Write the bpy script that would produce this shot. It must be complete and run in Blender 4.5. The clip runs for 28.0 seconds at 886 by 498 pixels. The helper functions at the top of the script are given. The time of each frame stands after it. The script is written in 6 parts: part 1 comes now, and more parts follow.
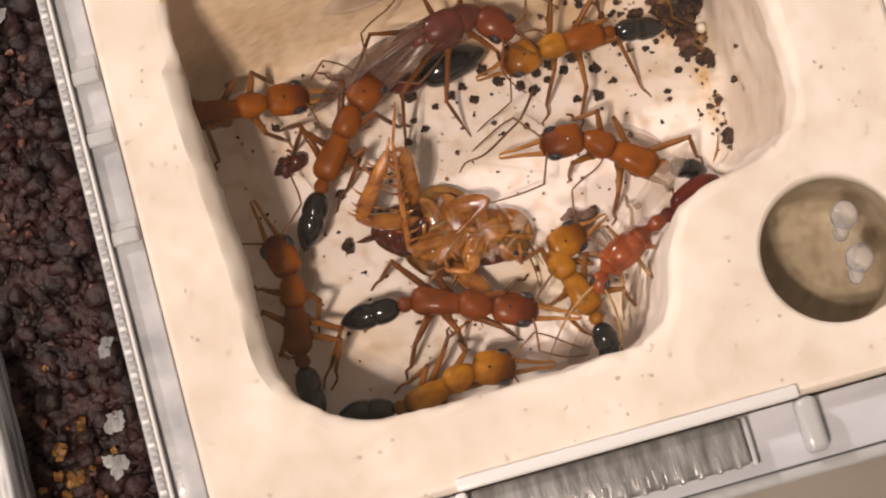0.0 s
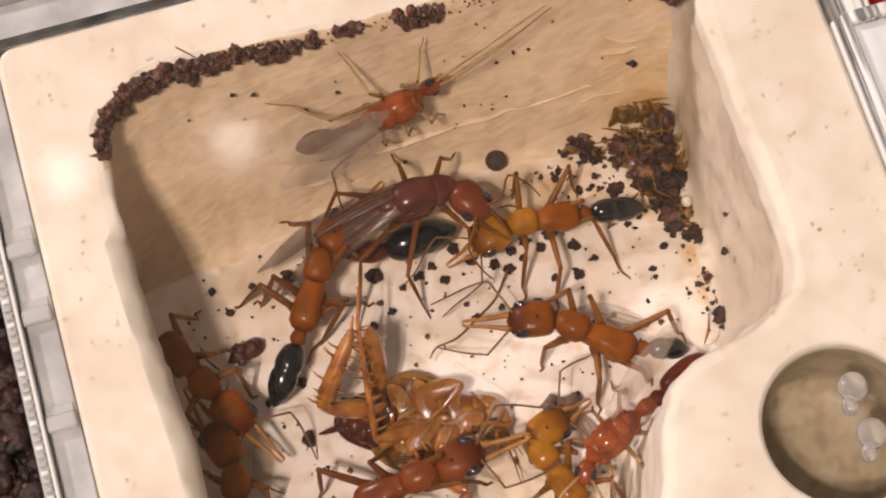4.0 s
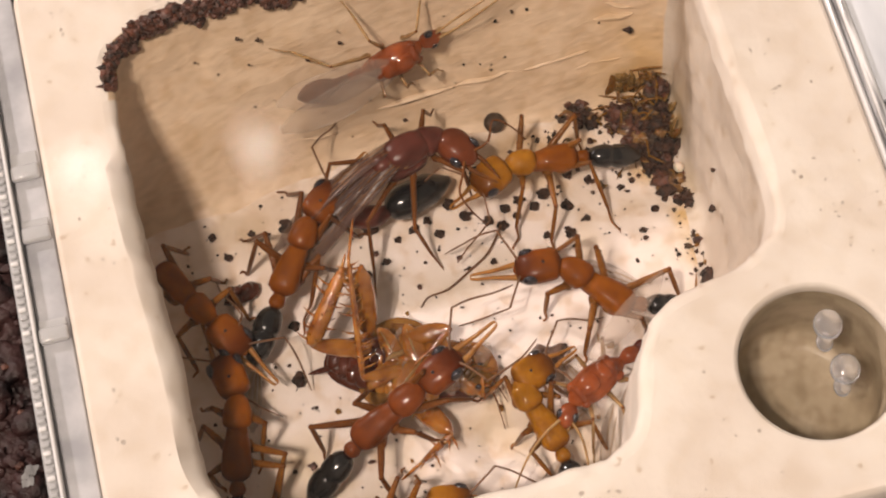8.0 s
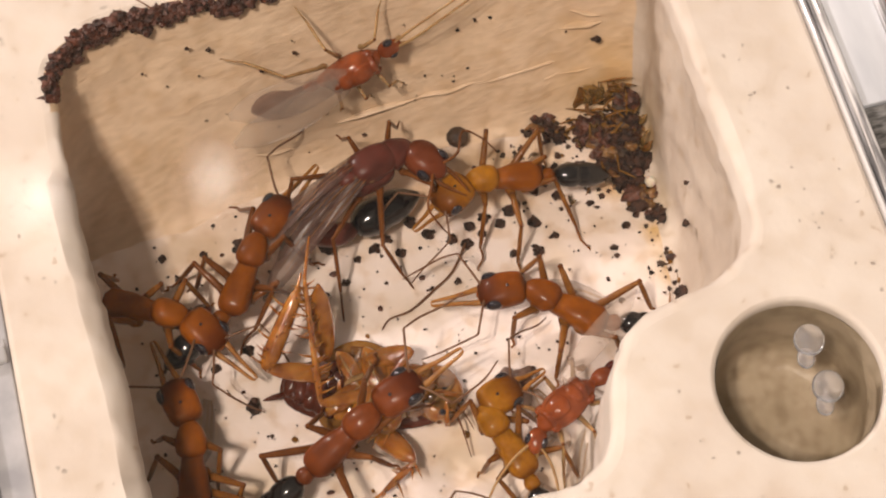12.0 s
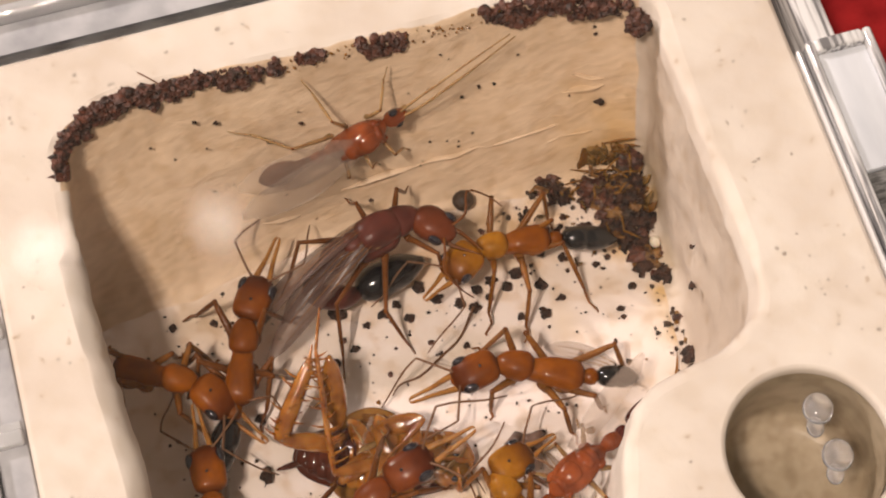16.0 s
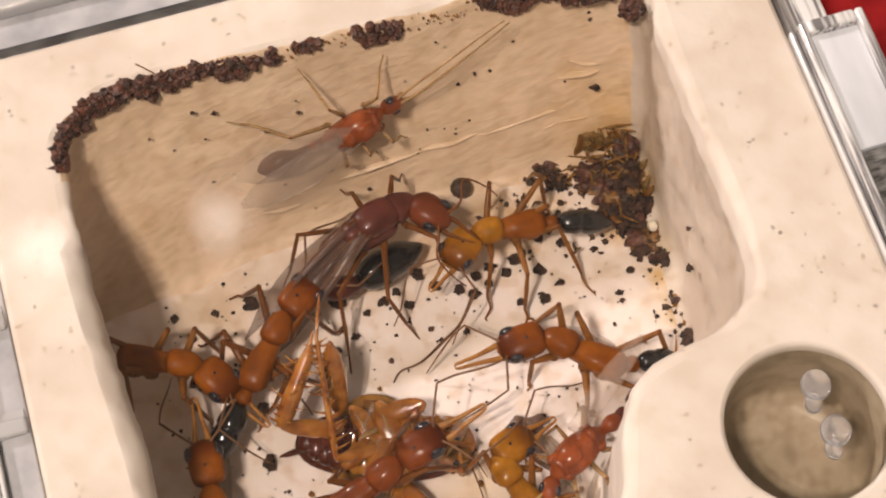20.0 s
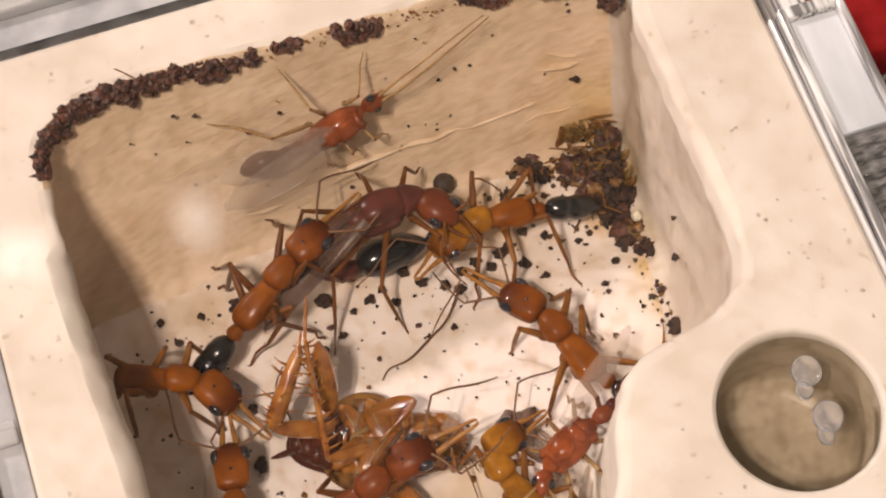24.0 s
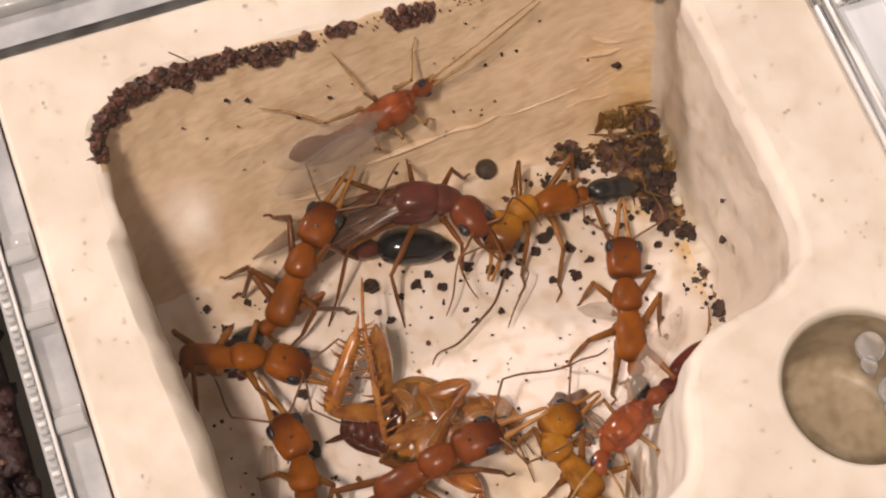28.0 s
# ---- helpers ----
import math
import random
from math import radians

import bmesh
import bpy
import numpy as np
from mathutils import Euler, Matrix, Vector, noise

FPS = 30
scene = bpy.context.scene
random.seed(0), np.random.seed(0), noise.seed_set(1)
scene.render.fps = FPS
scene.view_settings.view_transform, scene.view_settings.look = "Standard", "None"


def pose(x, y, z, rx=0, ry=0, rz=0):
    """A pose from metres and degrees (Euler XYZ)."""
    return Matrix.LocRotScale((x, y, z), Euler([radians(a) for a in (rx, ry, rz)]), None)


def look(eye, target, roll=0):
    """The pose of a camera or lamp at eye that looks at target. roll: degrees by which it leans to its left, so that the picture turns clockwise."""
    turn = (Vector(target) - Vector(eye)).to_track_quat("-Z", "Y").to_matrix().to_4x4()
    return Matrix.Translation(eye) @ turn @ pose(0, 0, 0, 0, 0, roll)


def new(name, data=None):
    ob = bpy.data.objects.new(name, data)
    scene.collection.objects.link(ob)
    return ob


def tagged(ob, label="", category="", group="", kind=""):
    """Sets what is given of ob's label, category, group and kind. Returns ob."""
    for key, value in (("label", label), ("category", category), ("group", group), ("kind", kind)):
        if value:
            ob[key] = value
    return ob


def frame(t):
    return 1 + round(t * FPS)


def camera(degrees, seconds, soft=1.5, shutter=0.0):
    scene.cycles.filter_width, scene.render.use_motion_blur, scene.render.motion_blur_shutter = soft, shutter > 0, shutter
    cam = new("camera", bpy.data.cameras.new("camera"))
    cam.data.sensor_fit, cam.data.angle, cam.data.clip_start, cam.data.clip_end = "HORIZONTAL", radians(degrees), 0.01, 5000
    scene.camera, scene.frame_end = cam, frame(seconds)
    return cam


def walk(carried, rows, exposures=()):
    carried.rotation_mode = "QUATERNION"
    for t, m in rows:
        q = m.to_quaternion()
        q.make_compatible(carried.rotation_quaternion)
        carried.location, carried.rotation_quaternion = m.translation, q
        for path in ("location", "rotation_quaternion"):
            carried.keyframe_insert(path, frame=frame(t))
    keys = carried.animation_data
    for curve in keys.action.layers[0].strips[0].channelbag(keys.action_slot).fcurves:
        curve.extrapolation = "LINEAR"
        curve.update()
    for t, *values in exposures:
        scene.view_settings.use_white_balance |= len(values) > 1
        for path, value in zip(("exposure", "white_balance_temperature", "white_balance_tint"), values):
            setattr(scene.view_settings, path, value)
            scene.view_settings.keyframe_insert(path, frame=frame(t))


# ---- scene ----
MM = 0.001            # lengths below are in millimetres
TOP = 12.55           # height of the plaster rim above the chamber floor


def mm(x, y, z, rx=0, ry=0, rz=0):
    return pose(x * MM, y * MM, z * MM, rx, ry, rz)


cam = camera(27.0, 28.0, soft=2.1)
PATH = [
    (0, -5.09, -26.20, 126.23, 9.748, 0.979, -15.490),
    (0.5, -3.51, -25.56, 126.77, 9.415, 0.566, -15.976),
    (1, 1.37, -24.02, 121.70, 9.334, 0.956, -16.091),
    (1.5, -2.97, -23.20, 125.11, 9.885, -0.167, -16.567),
    (2, 0.62, -26.04, 128.63, 10.280, 0.616, -16.328),
    (2.5, 2.46, -27.25, 128.65, 11.106, 0.817, -16.235),
    (3, -1.81, -22.98, 121.97, 12.314, 0.627, -16.332),
    (3.5, -5.71, -27.05, 117.32, 15.489, 0.281, -16.358),
    (4, -6.35, -29.48, 114.96, 18.279, 0.152, -16.379),
    (4.5, -7.01, -28.44, 114.53, 19.535, -0.330, -16.458),
    (6.5, -4.22, -29.48, 115.37, 19.636, 0.710, -15.598),
    (7, -3.18, -34.46, 120.59, 20.470, 1.429, -14.809),
    (7.5, 0.47, -39.58, 119.47, 21.506, 1.936, -13.958),
    (8, -5.68, -42.29, 113.36, 22.524, 1.090, -13.947),
    (8.5, -9.97, -40.25, 106.02, 23.011, 0.182, -14.493),
    (9, -8.77, -39.31, 105.33, 23.287, -0.049, -14.846),
    (9.5, -7.96, -42.26, 106.24, 23.840, 0.148, -14.802),
    (10, -6.94, -42.24, 107.12, 23.863, 0.340, -14.646),
    (10.5, -4.84, -42.63, 106.92, 23.913, 0.611, -14.372),
    (11, -5.36, -42.32, 107.10, 23.895, 0.600, -14.348),
    (11.5, -5.36, -42.18, 106.78, 24.109, 0.434, -14.558),
    (13.5, -3.41, -41.34, 110.62, 23.978, 0.622, -15.057),
    (14, -8.63, -40.55, 109.74, 24.015, -0.053, -15.614),
    (14.5, -9.26, -39.21, 109.25, 23.918, -0.109, -15.891),
    (15, -6.91, -38.49, 109.65, 23.678, 0.309, -15.805),
    (15.5, -6.20, -37.99, 109.73, 23.786, 0.367, -15.869),
    (16, -5.14, -38.10, 110.18, 23.832, 0.599, -15.767),
    (16.5, -5.70, -37.74, 110.63, 23.731, 0.572, -15.854),
    (17, -5.73, -38.26, 110.07, 23.877, 0.581, -16.042),
    (17.5, -6.35, -38.93, 110.24, 23.966, 0.540, -16.234),
    (18, -6.85, -38.89, 110.15, 23.933, 0.595, -16.391),
    (18.5, -6.96, -38.68, 110.43, 23.886, 0.718, -16.448),
    (19, -6.29, -38.68, 110.41, 24.040, 0.753, -16.463),
    (19.5, -6.38, -38.43, 110.52, 24.107, 0.775, -16.494),
    (20, -5.22, -39.93, 110.16, 24.202, 1.107, -16.490),
    (20.5, -4.19, -40.82, 109.75, 24.096, 1.518, -16.724),
    (21, -3.46, -41.19, 109.90, 23.993, 1.774, -17.343),
    (21.5, -2.61, -39.02, 108.42, 23.716, 2.031, -17.871),
    (22, -2.63, -38.71, 108.69, 23.947, 1.876, -18.163),
    (22.5, -5.44, -39.79, 111.35, 23.980, 1.377, -18.250),
    (24.5, -6.62, -38.08, 110.04, 23.824, 0.425, -18.618),
    (25, -11.67, -37.07, 110.78, 24.052, -0.795, -19.233),
    (25.5, -10.54, -38.49, 110.62, 24.214, -0.833, -19.327),
    (26, -8.24, -38.75, 110.70, 23.950, -0.572, -19.267),
    (26.5, -7.42, -39.63, 110.67, 23.967, -0.419, -19.282),
    (27, -7.07, -39.63, 110.58, 23.976, -0.405, -19.277),
    (27.5, -11.38, -38.33, 110.57, 24.087, -1.005, -19.573),
    (28, -16.19, -37.81, 109.75, 24.346, -2.065, -20.064),
]
EXPOSURES = [(0.0, 0.08), (28.0, 0.08)]
AMBIENT, KEY, SIDE, SPOT = 0.20, 1.64, 1.62, 0.0004

walk(cam, [(r[0], mm(*r[1:])) for r in PATH], EXPOSURES)

# ---- world and lights ----
world = bpy.data.worlds.new("room")
scene.world = world
world.use_nodes = True
wn = world.node_tree.nodes
wn["Background"].inputs[0].default_value = (1.0, 0.82, 0.65, 1)
wn["Background"].inputs[1].default_value = AMBIENT


def lamp(name, at, target, size, power, colour):
    data = bpy.data.lights.new(name, "AREA")
    data.shape, data.size, data.energy, data.color = "DISK", size * MM, power, colour
    ob = new(name, data)
    ob.matrix_world = look([v * MM for v in at], [v * MM for v in target])
    return ob


for dx, dy, share in ((0, 20, 0.38), (-19, -11, 0.34), (19, -11, 0.28)):
    lamp("desk_lamp", (-135 + dx, -120 + dy, 420), (2, 0, 0), 15, KEY * share, (1.0, 0.815, 0.685))
lamp("side_lamp", (-275, 320, 265), (2, 0, 0), 40, SIDE, (1.0, 0.85, 0.79))
lamp("led_spot", (-7.5, 38, 74), (2, -4, 0), 4, SPOT, (1.0, 0.90, 0.82))
lamp("led_spot", (-23, 36, 66), (2, -4, 0), 4, SPOT * 0.8, (1.0, 0.90, 0.82))


# ---- materials ----
def material(name, base, rough=0.6, spec=0.5, metal=0.0, coat=0.0, trans=0.0, sss=0.0):
    m = bpy.data.materials.new(name)
    m.use_nodes = True
    b = m.node_tree.nodes["Principled BSDF"]
    b.inputs["Base Color"].default_value = (*base, 1)
    b.inputs["Roughness"].default_value = rough
    b.inputs["Specular IOR Level"].default_value = spec
    b.inputs["Metallic"].default_value = metal
    b.inputs["Coat Weight"].default_value = coat
    b.inputs["Coat Roughness"].default_value = 0.09
    b.inputs["Transmission Weight"].default_value = trans
    if sss:
        b.inputs["Subsurface Weight"].default_value = sss
        b.inputs["Subsurface Radius"].default_value = (0.8 * MM, 0.35 * MM, 0.15 * MM)
        b.inputs["Subsurface Scale"].default_value = 1.0
    return m


def tint(m, colours, scale, detail=4.0, source="Object", position=(0.35, 0.65), bump=0.0, bump_scale=None, stretch=(1, 1, 1), turn=0.0):
    """Mix the base colour between two tones by noise whose features are 'scale' millimetres across, and add relief."""
    nt = m.node_tree
    b = nt.nodes["Principled BSDF"]
    tc = nt.nodes.new("ShaderNodeTexCoord")
    mp = nt.nodes.new("ShaderNodeMapping")
    mp.vector_type = "TEXTURE"
    mp.inputs["Rotation"].default_value[1] = radians(turn)
    mp.inputs["Scale"].default_value = [scale * MM / s for s in stretch]
    nt.links.new(tc.outputs[source], mp.inputs[0])
    no = nt.nodes.new("ShaderNodeTexNoise")
    no.inputs["Scale"].default_value = 1.0
    no.inputs["Detail"].default_value = detail
    nt.links.new(mp.outputs[0], no.inputs["Vector"])
    cr = nt.nodes.new("ShaderNodeValToRGB")
    cr.color_ramp.elements[0].position, cr.color_ramp.elements[1].position = position
    cr.color_ramp.elements[0].color = (*colours[0], 1)
    cr.color_ramp.elements[1].color = (*colours[1], 1)
    nt.links.new(no.outputs["Fac"], cr.inputs[0])
    old = b.inputs["Base Color"].links
    if old:
        mx = nt.nodes.new("ShaderNodeMix")
        mx.data_type, mx.blend_type = "RGBA", "MULTIPLY"
        mx.inputs["Factor"].default_value = 1.0
        src = old[0].from_socket
        nt.links.new(src, mx.inputs["A"])
        nt.links.new(cr.outputs[0], mx.inputs["B"])
        nt.links.new(mx.outputs["Result"], b.inputs["Base Color"])
    else:
        nt.links.new(cr.outputs[0], b.inputs["Base Color"])
    if bump:
        mp2 = nt.nodes.new("ShaderNodeMapping")
        mp2.vector_type = "TEXTURE"
        mp2.inputs["Rotation"].default_value[1] = radians(turn)
        mp2.inputs["Scale"].default_value = [(bump_scale or scale) * MM / s for s in stretch]
        nt.links.new(tc.outputs[source], mp2.inputs[0])
        n2 = nt.nodes.new("ShaderNodeTexNoise")
        n2.inputs["Scale"].default_value = 1.0
        n2.inputs["Detail"].default_value = 5.0
        nt.links.new(mp2.outputs[0], n2.inputs["Vector"])
        bp = nt.nodes.new("ShaderNodeBump")
        bp.inputs["Strength"].default_value = 1.0
        bp.inputs["Distance"].default_value = bump * MM
        nt.links.new(n2.outputs["Fac"], bp.inputs["Height"])
        nt.links.new(bp.outputs[0], b.inputs["Normal"])
        nt.links.new(bp.outputs[0], b.inputs["Coat Normal"])
    return m


def stain_or_shade(m, at, radius, colour, soft=0.6):
    """A ragged blot in the colour round one place of the nest: a soaked-in stain or painted shade."""
    nt = m.node_tree
    b = nt.nodes["Principled BSDF"]
    tc = nt.nodes.new("ShaderNodeTexCoord")
    no = nt.nodes.new("ShaderNodeTexNoise")
    no.inputs["Scale"].default_value = 0.45 / MM
    no.inputs["Detail"].default_value = 5.0
    nt.links.new(tc.outputs["Object"], no.inputs["Vector"])
    ds = nt.nodes.new("ShaderNodeVectorMath")
    ds.operation = "DISTANCE"
    ds.inputs[1].default_value = [v * MM for v in at]
    nt.links.new(tc.outputs["Object"], ds.inputs[0])
    ad = nt.nodes.new("ShaderNodeMath")
    ad.operation = "MULTIPLY_ADD"
    ad.inputs[1].default_value = radius * 1.5 * MM
    nt.links.new(no.outputs["Fac"], ad.inputs[0])
    nt.links.new(ds.outputs["Value"], ad.inputs[2])
    mr = nt.nodes.new("ShaderNodeMapRange")
    mr.inputs["From Min"].default_value = radius * (1.75 - soft) * MM
    mr.inputs["From Max"].default_value = radius * 1.75 * MM
    mr.inputs["To Min"].default_value, mr.inputs["To Max"].default_value = 1.0, 0.0
    nt.links.new(ad.outputs[0], mr.inputs["Value"])
    mx = nt.nodes.new("ShaderNodeMix")
    mx.data_type, mx.blend_type = "RGBA", "MULTIPLY"
    nt.links.new(mr.outputs[0], mx.inputs["Factor"])
    nt.links.new(b.inputs["Base Color"].links[0].from_socket, mx.inputs["A"])
    mx.inputs["B"].default_value = (*colour, 1)
    nt.links.new(mx.outputs["Result"], b.inputs["Base Color"])
    return m


def chitin(name, dark, light, rough=0.45, sss=0.0, coat=0.17):
    dark, light = [0.5 * a + 0.3 * b for a, b in zip(dark, light)], [0.94 * v for v in light]
    m = tint(material(name, light, rough, 0.1, coat=coat, sss=sss), (dark, light), 1.6, position=(0.36, 0.62), bump=0.014, bump_scale=0.2)
    return tint(m, ((0.78, 0.70, 0.62), (1, 1, 1)), 0.16, 4.0, position=(0.34, 0.56))


PLASTER = tint(material("plaster", (0.8, 0.73, 0.64), 0.7, 0.3), ((0.69, 0.61, 0.535), (0.80, 0.74, 0.67)), 7.0, bump=0.06, bump_scale=0.9)
tint(PLASTER, ((0.94, 0.92, 0.89), (1, 1, 1)), 1.6, 5.0, position=(0.35, 0.55))
tint(PLASTER, ((0.80, 0.74, 0.68), (1, 1, 1)), 0.8, 2.0, position=(0.24, 0.31))
WALL = tint(material("damp_plaster", (0.7, 0.6, 0.45), 0.45, 0.4), ((0.665, 0.51, 0.36), (0.735, 0.578, 0.422)), 6.0)
tint(WALL, ((0.90, 0.86, 0.80), (1, 1, 1)), 1.2, 6.0, position=(0.32, 0.52))
tint(WALL, ((0.92, 0.90, 0.86), (1.03, 1.02, 1.0)), 0.3, 6.0, position=(0.36, 0.56), stretch=(0.3, 0.5, 1.0), turn=-8, bump=0.11, bump_scale=0.5)
stain_or_shade(WALL, (19.5, 13.8, 3.0), 4.5, (0.93, 0.84, 0.62), 1.2)
stain_or_shade(WALL, (19.8, 12.6, 1.0), 2.3, (0.90, 0.77, 0.50), 1.1)
stain_or_shade(WALL, (-9, 14.0, 3.0), 4.0, (0.95, 0.91, 0.82), 1.2)
FLOOR = tint(material("floor_plaster", (0.8, 0.72, 0.62), 0.45, 0.4), ((0.60, 0.50, 0.38), (0.88, 0.79, 0.74)), 6.0, bump=0.08, bump_scale=0.9, position=(0.28, 0.52), stretch=(0.7, 1, 1))
tint(FLOOR, ((0.84, 0.76, 0.66), (1, 1, 1)), 1.4, 4.0, position=(0.3, 0.5))
# Blots at y 8 to 10.5 paint in far-wall shade; the rest are stains
for at, r, c in (((20.5, 6, 0), 4.0, (0.88, 0.74, 0.44)), ((20.4, 0, 0), 2.6, (0.9, 0.78, 0.5)), ((17, 11, 0), 4.0, (0.8, 0.62, 0.36)), ((4.4, -8.0, 0), 3.6, (0.88, 0.76, 0.5)),
                 ((-9, -9, 0), 4.5, (0.82, 0.72, 0.5)), ((-13, 3, 0), 4.5, (0.78, 0.68, 0.5)), ((9, -12, 0), 3.0, (0.92, 0.84, 0.64)), ((13, 2, 0), 2.0, (0.95, 0.88, 0.72)), ((1, 10.0, 0), 6.0, (0.80, 0.67, 0.49)), ((9, 10.5, 0), 5.5, (0.80, 0.67, 0.49)), ((-8, 8.0, 0), 6.5, (0.78, 0.66, 0.49)), ((13.5, 9.5, 0), 3.2, (0.84, 0.72, 0.5))):
    stain_or_shade(FLOOR, at, r, [0.2 + 0.8 * v for v in c], 1.2)
# the east wall's plaster is darkened and greyed to paint in its shade
EASTWALL = tint(material("shaded_side_plaster", (0.6, 0.5, 0.45), 0.55, 0.35), ((0.55, 0.465, 0.385), (0.68, 0.60, 0.515)), 4.0, bump=0.12, bump_scale=1.0)
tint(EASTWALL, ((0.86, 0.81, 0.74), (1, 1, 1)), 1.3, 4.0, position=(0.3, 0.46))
stain_or_shade(EASTWALL, (21.5, 10, 1), 3.4, (0.90, 0.80, 0.60), 1.2)
# the next two deepen the shade painted below the far wall
stain_or_shade(FLOOR, (3.5, 8.6, 0), 5.0, (0.92, 0.84, 0.70), 1.2)
stain_or_shade(FLOOR, (11.5, 8.0, 0), 4.5, (0.92, 0.84, 0.70), 1.2)
stain_or_shade(FLOOR, (19.2, 6.5, 0), 2.2, (0.84, 0.66, 0.36), 0.9)
stain_or_shade(FLOOR, (19.7, 2.4, 0), 1.3, (0.8, 0.62, 0.32), 0.9)
stain_or_shade(FLOOR, (20.3, -0.6, 0), 1.5, (0.74, 0.56, 0.3), 0.9)
stain_or_shade(EASTWALL, (21.0, 8.5, 0.5), 1.6, (0.8, 0.64, 0.36), 0.9)
stain_or_shade(EASTWALL, (20.9, 4, 0), 2.0, (0.92, 0.84, 0.66), 1.2)
WELL = tint(material("well_plaster", (0.4, 0.33, 0.23), 0.4, 0.4), ((0.34, 0.28, 0.195), (0.44, 0.37, 0.275)), 3.0, bump=0.07, bump_scale=0.8)
tint(WELL, ((0.86, 0.82, 0.76), (1.12, 1.11, 1.08)), 1.1, 6.0, position=(0.36, 0.56))
ORANGE = chitin("orange_chitin", (0.15, 0.036, 0.002), (0.33, 0.098, 0.005), sss=0.12)
RUST = chitin("rust_chitin", (0.10, 0.023, 0.002), (0.25, 0.069, 0.005), sss=0.08)
AMBER = chitin("amber_chitin", (0.22, 0.076, 0.004), (0.42, 0.18, 0.012), sss=0.12)
RUDDY = chitin("ruddy_chitin", (0.09, 0.02, 0.004), (0.225, 0.056, 0.011), sss=0.08)
WINE = chitin("wine_chitin", (0.055, 0.015, 0.011), (0.135, 0.038, 0.028), 0.32, coat=0.35)
SCARLET = chitin("red_chitin", (0.12, 0.022, 0.007), (0.32, 0.078, 0.02), 0.22, sss=0.15, coat=0.6)
LEGS = chitin("leg_chitin", (0.156, 0.055, 0.011), (0.271, 0.111, 0.021), 0.35, sss=0.12)
DARKLEGS = chitin("dark_leg_chitin", (0.107, 0.035, 0.009), (0.189, 0.067, 0.016), 0.3)
FEELER = chitin("feeler_chitin", (0.12, 0.06, 0.03), (0.21, 0.11, 0.06), 0.4)
JAW = chitin("jaw_chitin", (0.27, 0.11, 0.022), (0.42, 0.20, 0.05), 0.3, sss=0.15)
DARKWINE = chitin("dull_gaster", (0.08, 0.034, 0.02), (0.14, 0.06, 0.035), 0.2)
RUSTWINE = chitin("rust_wine_chitin", (0.085, 0.02, 0.008), (0.165, 0.042, 0.016), 0.3)
PALE = chitin("pale_chitin", (0.26, 0.15, 0.06), (0.46, 0.30, 0.14), 0.4, sss=0.15)


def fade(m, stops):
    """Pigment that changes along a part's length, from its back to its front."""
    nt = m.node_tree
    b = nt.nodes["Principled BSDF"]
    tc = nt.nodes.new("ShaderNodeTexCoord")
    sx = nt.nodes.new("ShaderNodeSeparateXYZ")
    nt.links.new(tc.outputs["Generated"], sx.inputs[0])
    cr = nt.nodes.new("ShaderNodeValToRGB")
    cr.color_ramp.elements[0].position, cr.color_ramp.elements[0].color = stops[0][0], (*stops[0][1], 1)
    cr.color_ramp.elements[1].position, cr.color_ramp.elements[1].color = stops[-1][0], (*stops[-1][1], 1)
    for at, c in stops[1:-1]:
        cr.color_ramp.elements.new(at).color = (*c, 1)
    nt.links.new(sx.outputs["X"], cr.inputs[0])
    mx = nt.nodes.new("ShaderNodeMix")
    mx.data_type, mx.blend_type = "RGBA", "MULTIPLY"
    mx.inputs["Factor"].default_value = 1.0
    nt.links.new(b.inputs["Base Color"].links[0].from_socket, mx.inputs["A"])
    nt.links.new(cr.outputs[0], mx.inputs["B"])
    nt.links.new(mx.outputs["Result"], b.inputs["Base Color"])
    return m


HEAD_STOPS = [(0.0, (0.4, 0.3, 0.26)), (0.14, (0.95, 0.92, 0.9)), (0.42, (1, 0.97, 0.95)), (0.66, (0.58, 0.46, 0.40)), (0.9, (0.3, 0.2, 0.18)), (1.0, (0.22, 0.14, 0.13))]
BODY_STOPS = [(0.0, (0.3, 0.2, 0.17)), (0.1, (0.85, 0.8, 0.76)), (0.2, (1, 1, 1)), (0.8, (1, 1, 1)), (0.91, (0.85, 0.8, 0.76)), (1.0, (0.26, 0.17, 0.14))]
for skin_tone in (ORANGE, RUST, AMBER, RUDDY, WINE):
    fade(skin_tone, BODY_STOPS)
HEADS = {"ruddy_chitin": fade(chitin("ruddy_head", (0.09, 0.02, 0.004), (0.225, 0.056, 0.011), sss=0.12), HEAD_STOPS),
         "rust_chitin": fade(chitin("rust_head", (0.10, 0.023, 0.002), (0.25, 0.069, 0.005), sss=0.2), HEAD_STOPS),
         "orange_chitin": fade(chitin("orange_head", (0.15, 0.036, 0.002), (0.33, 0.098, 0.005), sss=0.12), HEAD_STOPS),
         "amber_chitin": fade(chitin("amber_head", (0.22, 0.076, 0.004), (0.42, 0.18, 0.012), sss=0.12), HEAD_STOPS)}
BLACK = tint(material("black_chitin", (0.006, 0.006, 0.007), 0.16, 0.45, coat=0.3), ((0.004, 0.004, 0.005), (0.012, 0.011, 0.011)), 0.8, bump=0.003, bump_scale=0.3)
EYE = material("eye", (0.012, 0.010, 0.016), 0.15, 0.6, coat=0.6)
BROWNGASTER = chitin("brown_gaster", (0.05, 0.009, 0.007), (0.12, 0.02, 0.013), 0.2)
FRASS = tint(material("frass", (0.05, 0.03, 0.02), 0.6, 0.4), ((0.008, 0.005, 0.004), (0.07, 0.03, 0.017)), 0.4, bump=0.25, bump_scale=0.25)
